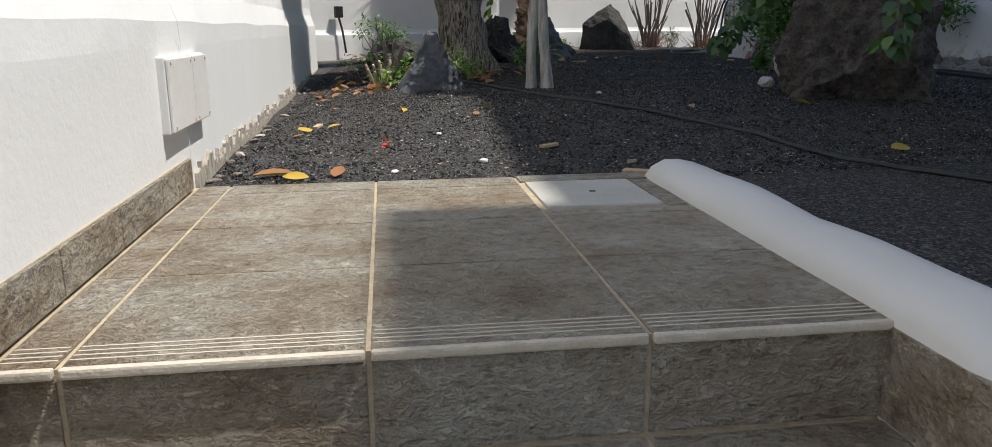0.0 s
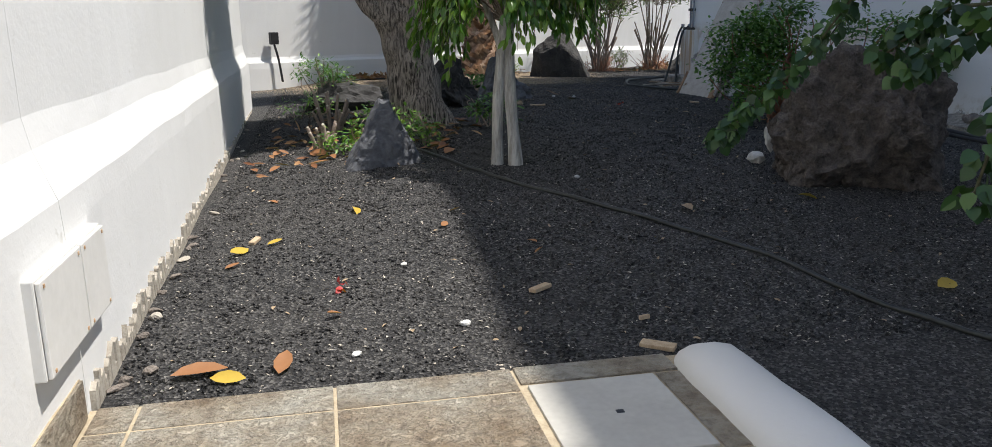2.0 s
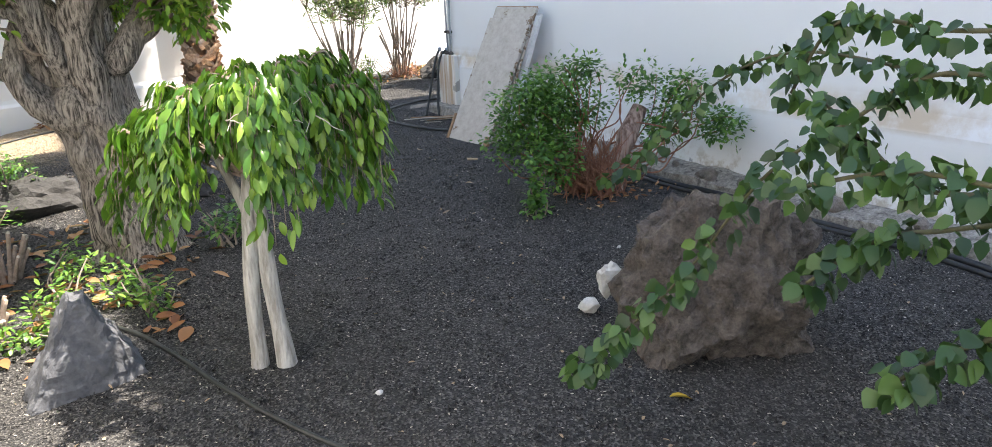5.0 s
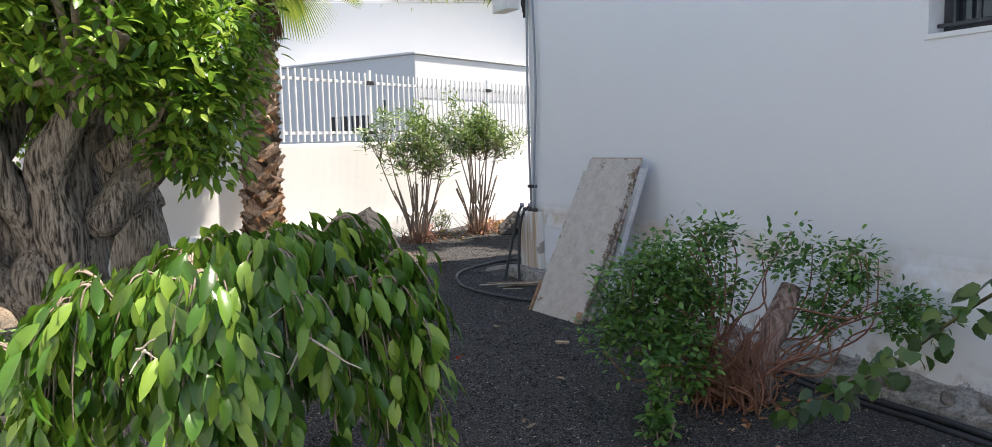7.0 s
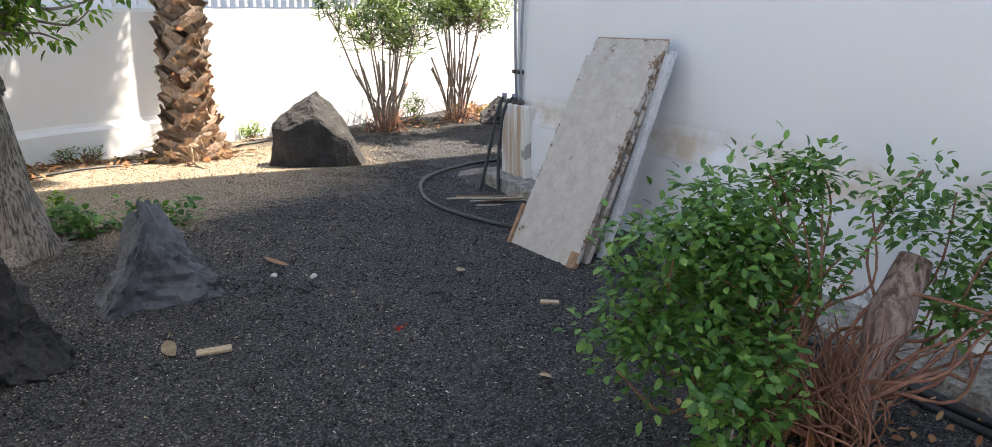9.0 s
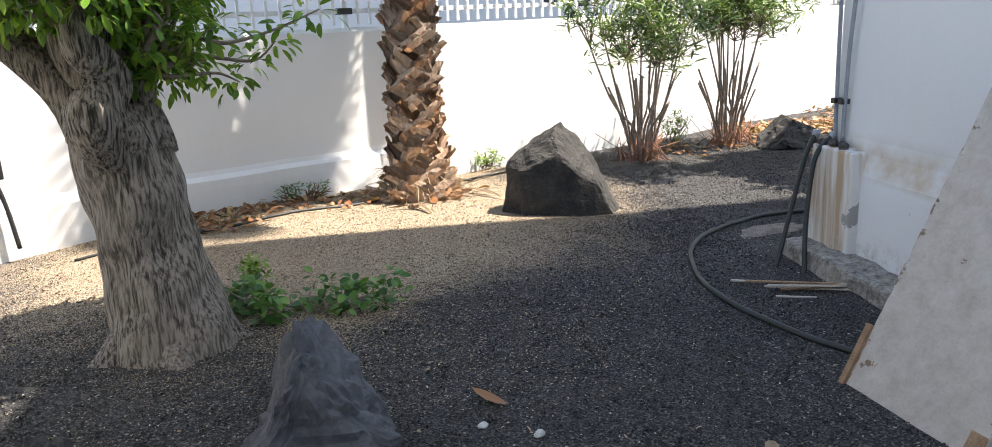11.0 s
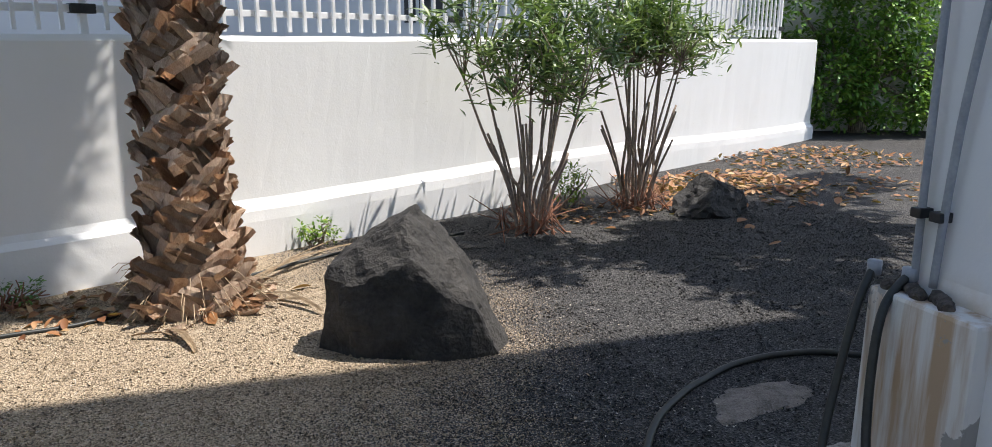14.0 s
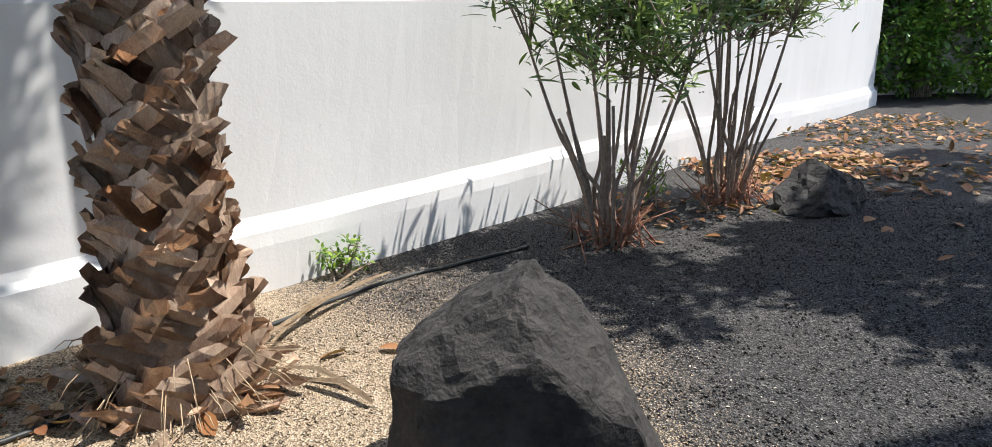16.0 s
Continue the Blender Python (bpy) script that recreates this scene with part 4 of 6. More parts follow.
def ficus():
    """The small weeping tree: pale stems and a low umbrella of hanging leaves."""
    tree = thing("weeping_tree", "small weeping fig with pale twin stems and glossy leaves", "tree", (1.93, 5.87, 0.08))
    stems = [[(-0.045, 0.02, -0.06, 0.045), (-0.04, 0.02, 0.1, 0.032), (-0.035, 0.01, 0.4, 0.03), (0.0, 0.0, 0.82, 0.026)],
             [(0.055, -0.03, -0.06, 0.05), (0.05, -0.03, 0.1, 0.036), (0.03, -0.01, 0.4, 0.032), (0.02, 0.0, 0.85, 0.028)],
             [(0.08, 0.03, -0.06, 0.03), (0.06, 0.03, 0.2, 0.022), (0.0, 0.02, 0.6, 0.02), (-0.12, 0.05, 0.95, 0.016)]]
    for s in stems:
        part("stem", tube_mesh("stem", [curve_points(s, 6)], PALE_BARK, 12, 0.12, 2), None, tree)
    lines, hang = [], []
    for k in range(54):
        a = rng.uniform(0, 2 * math.pi)
        reach = rng.uniform(0.08, 0.40) * (1.15 if math.cos(a) < 0 else 1.0)
        tip = Vector((0.06 + reach * math.cos(a), 0.02 + 0.95 * reach * math.sin(a), 1.17 - 0.6 * reach ** 2 + rng.normal() * 0.035 + 0.16 * reach * math.cos(a)))
        lines.append(limb((0.0, 0.0, 0.80), tip, 0.007, 0.003, 0.05, 4))
        hang += [np.array(tip) + rng.normal(size=3) * np.array([0.05, 0.05, 0.015]) for _ in range(14)]
        for j in range(7):
            out = Vector((math.cos(a + rng.normal() * 0.5), math.sin(a + rng.normal() * 0.5), 0))
            drop = rng.uniform(0.1, 0.55) * (0.35 + 1.2 * reach)
            seg = curve_points([(*tip, 0.003), (*(tip + out * 0.05 + Vector((0, 0, 0.012))), 0.002), (*(tip + out * 0.09 - Vector((0, 0, drop * 0.5))), 0.002), (*(tip + out * 0.10 - Vector((0, 0, drop))), 0.001)], 5)
            lines.append(seg)
            hang += [np.array(q) for q, _ in seg[2:]]
    part("branch_wood", tube_mesh("branch_wood", lines, TWIG, 5), None, tree)
    dry = []
    for _ in range(16):
        s = Vector((-0.04 + 0.10 * rng.normal(), -0.34 + 0.03 * rng.normal(), 1.07))
        dry.append(limb(s, s + Vector((rng.normal() * 0.06, -0.05, rng.normal() * 0.03)), 0.003, 0.001, 0.1, 4))
    part("dry_twig_wood", tube_mesh("dry_twig_wood", dry, PALE_TWIG, 5), None, tree, "bare pale dry twigs")
    hang = np.array(hang)
    n = 7000
    k = rng.integers(0, len(hang), n)
    p = hang[k] + rng.normal(size=(n, 3)) * 0.012
    out = p - np.array([0.05, 0.0, 0.9])
    out[:, 2] = 0
    w = out / (np.linalg.norm(out, axis=1, keepdims=True) + 1e-6) * 0.5 + rand_dirs(n) * 0.5 + np.array([0, 0, -0.85])
    up = out + np.array([0, 0, 0.7]) + rand_dirs(n) * 0.5
    part("crown", leaf_mesh("crown", L_FICUS, p, w, up, rng.uniform(0.050, 0.082, n), rng.uniform(0.020, 0.030, n), 0.32, 0.4), None, tree)


ficus()


def boot_mesh(seed):
    """A split, curled stub of an old palm leaf that hugs the trunk."""
    rnd = random.Random(seed)
    bm = bmesh.new()
    half, ln, skew = rnd.uniform(0.034, 0.058), rnd.uniform(0.13, 0.20), rnd.uniform(-0.02, 0.02)
    rows = []
    for s in (0.0, 0.4, 0.75, 1.0):
        row = []
        for u in (-1, -0.6, 0.0, 0.6, 1):
            a = u * half * (1.0 - 0.10 * s) / 0.20
            lift = 0.004 + 0.020 * (1 - abs(u)) + 0.014 * s * s + 0.012 * rnd.uniform(-1, 1) * s
            top = ln * (1 - 0.10 * abs(u) ** 2 + (0.10 + 0.12 * rnd.random()) * u * (1 if seed % 2 else -1)) * (1 + 0.07 * rnd.uniform(-1, 1))
            rad = 0.20 + lift
            row.append(bm.verts.new((rad * math.sin(a) + skew * s, rad * math.cos(a) - 0.20, s * top - 0.04)))
        rows.append(row)
    for a, b in zip(rows, rows[1:]):
        for i in range(4):
            bm.faces.new((a[i], a[i + 1], b[i + 1], b[i]))
    bmesh.ops.solidify(bm, geom=bm.faces[:], thickness=0.007)
    bmesh.ops.recalc_face_normals(bm, faces=bm.faces)
    return mesh_of(bm, "boot", PALM_BOOT)


def fan(bm_lists, base, way, size, n=26, spread=2.3, droop=0.35):
    """Adds the blades of one fan frond."""
    way = Vector(way).normalized()
    side = way.cross(Vector((0, 0, 1))).normalized()
    for i in range(n):
        a = (i / (n - 1) - 0.5) * spread
        d = way * math.cos(a) + side * math.sin(a)
        bm_lists[0].append(tuple(base))
        bm_lists[1].append((d.x, d.y, d.z - 0.1))
        bm_lists[2].append((way.x * -0.3, way.y * -0.3, 1.0))
        bm_lists[3].append(size * (0.75 + 0.25 * math.cos(a)))


def palm():
    x, y = 3.31, 13.72
    ob = thing("palm_tree", "fan palm with shaggy trunk of brown leaf stubs", "palm tree", (x, y, 0.05))
    part("trunk", tube_mesh("trunk", [[((0.0, 0, -0.1), 0.25), ((0.0, 0, 0.15), 0.232), ((0.0, 0, 0.5), 0.19), ((0.01, 0, 1.0), 0.178), ((0.02, 0, 2.0), 0.18), ((0.03, 0, 3.8), 0.14)]], PALM_CORE, 20, 0.2, 3), None, ob)
    meshes = [boot_mesh(k) for k in range(14)]
    rnd = random.Random(4)

    def boot_place(i):
        z = 0.03 + i * 0.0060
        a = i * 2.399 + rnd.uniform(-0.12, 0.12)
        r = 0.193 + 0.085 * max(0.0, 1 - z / 0.55) ** 1.3 - 0.008 * z
        out = rnd.uniform(-1, 13) + 8 * max(0.0, 1 - z / 0.4)
        lean = (1 if i % 2 else -1) * rnd.uniform(28, 62)
        k = rnd.uniform(0.82, 1.08) * (1.15 if z < 0.5 else 1.0)
        return Matrix.Translation((0.012 * z, 0, z)) @ Matrix.Rotation(a, 4, "Z") @ Matrix.Translation((0, r, 0)) @ Matrix.Rotation(radians(lean), 4, "Y") @ Matrix.Rotation(radians(-out), 4, "X") @ Matrix.Diagonal((k, k, k, 1))

    for i in range(300):
        part("boot", meshes[(i * 5) % 14], None, ob, at=boot_place(i))
    high = bmesh.new()
    for i in range(300, 560):
        n0 = len(high.verts)
        high.from_mesh(meshes[(i * 5) % 14])
        high.verts.ensure_lookup_table()
        bmesh.ops.transform(high, matrix=boot_place(i), verts=high.verts[n0:])
    tagged(part("upper_trunk_sheath", high, PALM_BOOT, ob), kind="stuff")
    for i in range(48):
        a, z = rnd.uniform(0, 6.28), rnd.uniform(0.0, 0.14)
        m = Matrix.Rotation(a, 4, "Z") @ Matrix.Translation((0, 0.25 + rnd.uniform(0, 0.10), z)) @ Matrix.Rotation(radians(-rnd.uniform(45, 100)), 4, "X") @ Matrix.Rotation(radians(rnd.uniform(-50, 50)), 4, "Y")
        part("flake", meshes[i % 14], None, ob, at=m @ Matrix.Diagonal((rnd.uniform(0.3, 0.8), 0.8, rnd.uniform(0.8, 1.3), 1)))
    fibre = []
    for i in range(150):
        a, z = rnd.uniform(0, 6.28), abs(rnd.gauss(0, 0.13))
        r = 0.2 + rnd.uniform(0, 0.12)
        p = Vector((r * math.cos(a), r * math.sin(a), z + 0.06))
        d = Vector((math.cos(a), math.sin(a), rnd.uniform(-0.9, 0.3))) * rnd.uniform(0.08, 0.22)
        fibre.append([(tuple(p), 0.0025), (tuple(p + d * 0.6), 0.002), (tuple(p + d - Vector((0, 0, 0.03))), 0.001)])
    part("fibre", tube_mesh("fibre", fibre, STRAW, 4), None, ob, "loose dry fibre round the foot")
    live, dead = [[], [], [], []], [[], [], [], []]
    stalks = []
    for i in range(40):
        a = i * 2.399
        el = rnd.uniform(-0.45, 1.15)
        arm = 0.8
        if math.cos(a + 0.2) > 0.2 and math.sin(a) < 0.5 and i % 8:
            continue    # most fronds left out on the house side so sun reaches the trunk
        w = Vector((math.cos(a) * math.cos(el), math.sin(a) * math.cos(el), math.sin(el)))
        base = Vector((0.03, 0, 3.9)) + w * arm - Vector((0, 0, 0.1))
        stalks.append([((0.03, 0, 3.72), 0.018), (tuple(base), 0.010)])
        fan(live, base, w + Vector((0, 0, -0.25)), rnd.uniform(0.7, 0.95), 34)
    for i in range(21):    # upright fronds added to the crown's heart, to thicken its shade on the wall
        a, el = i * 2.399 + 0.7, rnd.uniform(0.35, 1.25)
        w = Vector((math.cos(a) * math.cos(el), math.sin(a) * math.cos(el), math.sin(el)))
        base = Vector((0.03, 0, 3.8)) + w * rnd.uniform(0.2, 0.5)
        stalks.append([((0.03, 0, 3.72), 0.018), (tuple(base), 0.010)])
        fan(live, base, w, rnd.uniform(0.7, 0.9), 34)
    for i in range(34):
        a = i * 2.399 + 1
        w = Vector((math.cos(a) * 0.35, math.sin(a) * 0.35, -0.9))
        base = Vector((0.03 + 0.17 * math.cos(a), 0.17 * math.sin(a), 3.2))
        fan(dead, base, w, rnd.uniform(0.35, 0.62), 16, 1.3)
    part("stalk_wood", tube_mesh("stalk_wood", stalks, STRAW, 6), None, ob)
    for name, lst, mat in (("fronds", live, L_PALM), ("skirt", dead, L_PALMDRY)):
        n = len(lst[0])
        part(name, leaf_mesh(name, mat, lst[0], lst[1], lst[2], np.array(lst[3]), 0.034, 0.35, 0.5, "lance"), None, ob)


palm()


def oleander(at, seed, spread, top, label):
    r = np.random.default_rng(seed)
    ob = thing("oleander", label, "shrub", at)
    stems, tips, cut = [], [], []
    for k in range(12):
        a, s = r.uniform(0, 6.28), r.uniform(0.15, 1.0)
        b = (0.13 * math.cos(a) * r.uniform(0.2, 1), 0.13 * math.sin(a) * r.uniform(0.2, 1), -0.03)
        t = (spread * s * math.cos(a) * 0.7, spread * s * math.sin(a) * 0.6, top - r.uniform(0.15, 0.5) - 0.15 * s)
        m = ((b[0] + t[0]) * 0.42 + r.normal() * 0.04, (b[1] + t[1]) * 0.42 + r.normal() * 0.04, t[2] * 0.45)
        q = curve_points([(*b, 0.017), (b[0] * 1.3 + r.normal() * 0.03, b[1] * 1.3 + r.normal() * 0.03, 0.3, 0.014), (*m, 0.012), (*t, 0.005)], 5)
        stems.append(q)
        for _ in range(8):
            e = [t[0] + r.normal() * 0.20, t[1] + r.normal() * 0.18, t[2] + r.normal() * 0.19 + 0.03]
            over = max(0.0, -0.49 * e[0] + 0.871 * e[1] - 0.22)    # kept clear of the wall behind
            e[0], e[1] = e[0] + 0.49 * over * 0.85, e[1] - 0.871 * over * 0.85
            stems.append([(q[-3][0], 0.006), (e, 0.003)])
            tips.append(e)
    for k in range(12):
        a = r.uniform(0, 6.28)
        t = (0.36 * math.cos(a), 0.3 * math.sin(a), r.uniform(0.55, 0.95))
        cut.append(curve_points([(0.10 * math.cos(a), 0.10 * math.sin(a), -0.03, 0.013), (0.2 * math.cos(a), 0.18 * math.sin(a), t[2] * 0.5, 0.012), (*t, 0.010)], 4))
    for i, q in enumerate(stems):
        if len(q) > 2:
            part("stem", tube_mesh("stem", [q], TWIG, 7), None, ob)
    part("shoot_wood", tube_mesh("shoot_wood", [q for q in stems if len(q) == 2], TWIG, 5), None, ob)
    for q in cut:
        part("cut_stem", tube_mesh("cut_stem", [q], TWIG, 6), None, ob)
    litter = [[((0.16 * r.normal(), 0.13 * r.normal(), -0.02), 0.006), ((0.2 * r.normal(), 0.16 * r.normal(), r.uniform(0.1, 0.3)), 0.003)] for _ in range(70)]
    part("dry_base", tube_mesh("dry_base", litter, RED_TWIG, 4), None, ob, "dry brown stubs at the foot")
    tips = np.array(tips)
    n = len(tips) * 28
    k = np.repeat(np.arange(len(tips)), 28)
    d = r.normal(size=(n, 3))
    d[:, 2] = np.abs(d[:, 2]) * 0.7 + 0.1
    p = tips[k] + r.normal(size=(n, 3)) * np.array([0.05, 0.05, 0.07])
    part("leaves", leaf_mesh("leaves", L_OLEA, p, d, r.normal(size=(n, 3)) * 0.4 + np.array([0, 0, 1.0]), r.uniform(0.09, 0.16, n), r.uniform(0.018, 0.028, n), 0.2, 0.3, "lance"), None, ob)


oleander((5.73, 15.04, 0.05), 3, 1.1, 1.80, "tall oleander shrub with bare pruned stems at its foot")
oleander((6.97, 15.68, 0.04), 5, 0.95, 1.92, "dense oleander shrub before a white wall")


def leafy_shrub(name, label, at, lumps, radii, n, mat, size, stems=12, spray=0.05, twig=TWIG, shape="oval", seed=1, category="shrub", dense=7):
    """A shrub: stems from the foot to lumps of leaves in sprays."""
    ob = thing(name, label, category, at)
    lines = []
    for k in range(stems):
        c = lumps[k % len(lumps)]
        rad = radii[k % len(lumps)]
        d = rand_dirs(1)[0] * 0.8
        lines.append(limb((rng.normal() * 0.04, rng.normal() * 0.04, -0.03), (c[0] + d[0] * rad[0], c[1] + d[1] * rad[1], max(c[2] + d[2] * rad[2], 0.03)), 0.010 if stems > 6 else 0.006, 0.003, 0.15, 5))
    part("stem_wood", tube_mesh("stem_wood", lines, twig, 5), None, ob)
    p, _ = cloud(lumps, radii, max(n // dense, 3), 0.25)
    p[:, 2] = np.maximum(p[:, 2], 0.03)
    q, w = sprays(p, n, spray)
    w[:, 2] += 0.1
    part("leaves", leaf_mesh("leaves", mat, q, w, rand_dirs(n) * 0.5 + np.array([0, 0, 1.0]), rng.uniform(size[0] * 0.7, size[0], n), rng.uniform(size[1] * 0.7, size[1], n), 0.25, 0.25, shape), None, ob)
    return ob


shrub = leafy_shrub("shrub", "green leafy shrub sprouting from an old stump by the wall", (4.62, 7.3, 0.12),
                    [(-0.5, 0.1, 0.62), (-0.25, 0.05, 0.76), (-0.62, 0.05, 0.4), (-0.08, 0.0, 0.60), (-0.42, -0.12, 0.30), (0.02, 0.1, 0.80), (-0.3, 0.0, 0.5), (0.40, -0.05, 0.74), (0.60, -0.3, 0.66), (0.70, -0.55, 0.46), (0.55, -0.2, 0.42)],
                    [(0.24, 0.24, 0.17), (0.24, 0.24, 0.15), (0.18, 0.2, 0.16), (0.2, 0.2, 0.18), (0.2, 0.2, 0.18), (0.12, 0.14, 0.12), (0.22, 0.22, 0.18), (0.18, 0.16, 0.14), (0.17, 0.18, 0.14), (0.15, 0.2, 0.13), (0.16, 0.16, 0.16)], 7200, L_BUSH, (0.044, 0.025), 44, 0.09, RED_TWIG, dense=16)
part("stump", tube_mesh("stump", [curve_points([(0.14, -0.10, -0.05, 0.075), (0.18, -0.12, 0.18, 0.055), (0.26, -0.12, 0.38, 0.058), (0.38, -0.10, 0.56, 0.045)], 6)], STUMP_BARK, 18, 0.4, 4), None, shrub, "sawn weathered stump")
part("dry_shoot_wood", tube_mesh("dry_shoot_wood", [limb((rng.normal() * 0.12, -0.12 + rng.normal() * 0.08, -0.02), (rng.normal() * 0.2, -0.15 + rng.normal() * 0.1, rng.uniform(0.2, 0.45)), 0.005, 0.002, 0.15, 4) for _ in range(110)], RED_TWIG, 4), None, shrub, "dry reddish shoots")
leafy_shrub("seedling", "small green sprout growing from the gravel", (3.96, 6.98, 0.09), [(0, 0, 0.10), (0.02, 0, 0.24), (0.05, 0.03, 0.38)], [(0.08, 0.07, 0.09), (0.06, 0.05, 0.09), (0.05, 0.05, 0.06)], 230, L_BUSH, (0.05, 0.035), 4, 0.04)
leafy_shrub("seedling", "low green plant in front of the old tree", (2.62, 11.0, 0.10), [(-0.2, 0, 0.12), (0.1, 0, 0.13), (0.3, 0.05, 0.1), (-0.35, 0.1, 0.1)], [(0.18, 0.15, 0.12)] * 4, 420, L_BUSH, (0.065, 0.045), 10, 0.05)
leafy_shrub("seedling", "bright green sprig by the tree foot", (2.25, 11.5, 0.10), [(0, 0, 0.12)], [(0.07, 0.07, 0.1)], 160, L_FRESH, (0.05, 0.025), 4, 0.04)
leafy_shrub("seedling", "bright leafy sucker at the tree foot", (1.62, 6.75, 0.07), [(0, 0, 0.12), (-0.1, 0.2, 0.16)], [(0.12, 0.10, 0.10)] * 2, 260, L_HEDGE, (0.05, 0.021), 8, 0.06)
leafy_shrub("seedling", "leafy suckers around the tree root", (1.22, 6.95, 0.05), [(0, 0, 0.12), (-0.15, -0.2, 0.08), (0.15, 0.25, 0.2), (0.1, 0.6, 0.15)], [(0.16, 0.14, 0.10)] * 4, 560, L_HEDGE, (0.046, 0.02), 10, 0.06)
leafy_shrub("seedling", "green weeds behind the small tree", (2.15, 7.6, 0.10), [(0, 0, 0.15), (0.15, 0.1, 0.12)], [(0.16, 0.14, 0.12)] * 2, 200, L_BUSH, (0.06, 0.03), 8, 0.06)
leafy_shrub("weed", "green weed at the foot of the boundary wall", (4.05, 14.95, 0.06), [(0, 0, 0.1), (0.1, 0, 0.12)], [(0.13, 0.08, 0.09)] * 2, 240, L_FRESH, (0.04, 0.02), 8, 0.04)
leafy_shrub("weed", "dry green weed against the shaded wall", (2.35, 13.95, 0.10), [(0, 0, 0.08), (-0.15, 0, 0.1), (0.12, 0, 0.1)], [(0.14, 0.08, 0.09)] * 3, 260, L_BUSH, (0.035, 0.016), 22, 0.04, RED_TWIG)
leafy_shrub("weed", "green weed between two oleanders", (6.35, 15.85, 0.04), [(0, 0, 0.2), (0.1, 0, 0.28)], [(0.18, 0.12, 0.18)] * 2, 420, L_FRESH, (0.06, 0.018), 8, 0.06)
leafy_shrub("weed", "low weeds by the foot of the garden wall", (0.75, 8.9, 0.02), [(0, 0, 0.12), (0.2, 0.2, 0.12)], [(0.2, 0.2, 0.12)] * 2, 300, L_BUSH, (0.05, 0.02), 8, 0.05)


def cut_shrub(at, s, label):
    ob = thing("pruned_shrub", label, "shrub", at)
    for k in range(16):
        a, h = rng.uniform(0, 6.28), rng.uniform(0.22, 0.42) * s
        e = (0.17 * s * math.cos(a), 0.17 * s * math.sin(a), h)
        st = part("stub", tube_mesh("stub", [curve_points([(0.04 * math.cos(a), 0.04 * math.sin(a), -0.03, 0.016), (0.11 * s * math.cos(a), 0.11 * s * math.sin(a), h * 0.5, 0.012), (*e, 0.010)], 4)], TWIG, 8, 0.25, k), None, ob)
        part("cut_end", tube_mesh("cut_end", [[(e, 0.0098), ((e[0] * 1.02, e[1] * 1.02, e[2] + 0.003), 0.009)]], PALE_TWIG, 8), None, st, "pale sawn end")
    return ob


cut_shrub((1.0, 7.80, 0.03), 0.85, "hard-pruned shrub of pale-ended stubs")
cut_shrub((0.93, 6.95, 0.02), 0.55, "low pruned shrub of bare grey stubs beside dry leaves")
yucca = leafy_shrub("shrub", "clipped green shrub with bare twigs", (0.98, 9.3, 0.05), [(0, 0, 0.35), (0.1, 0, 0.3), (-0.1, 0, 0.42)], [(0.2, 0.18, 0.15)] * 3, 500, L_BUSH, (0.05, 0.02), 24, 0.05)


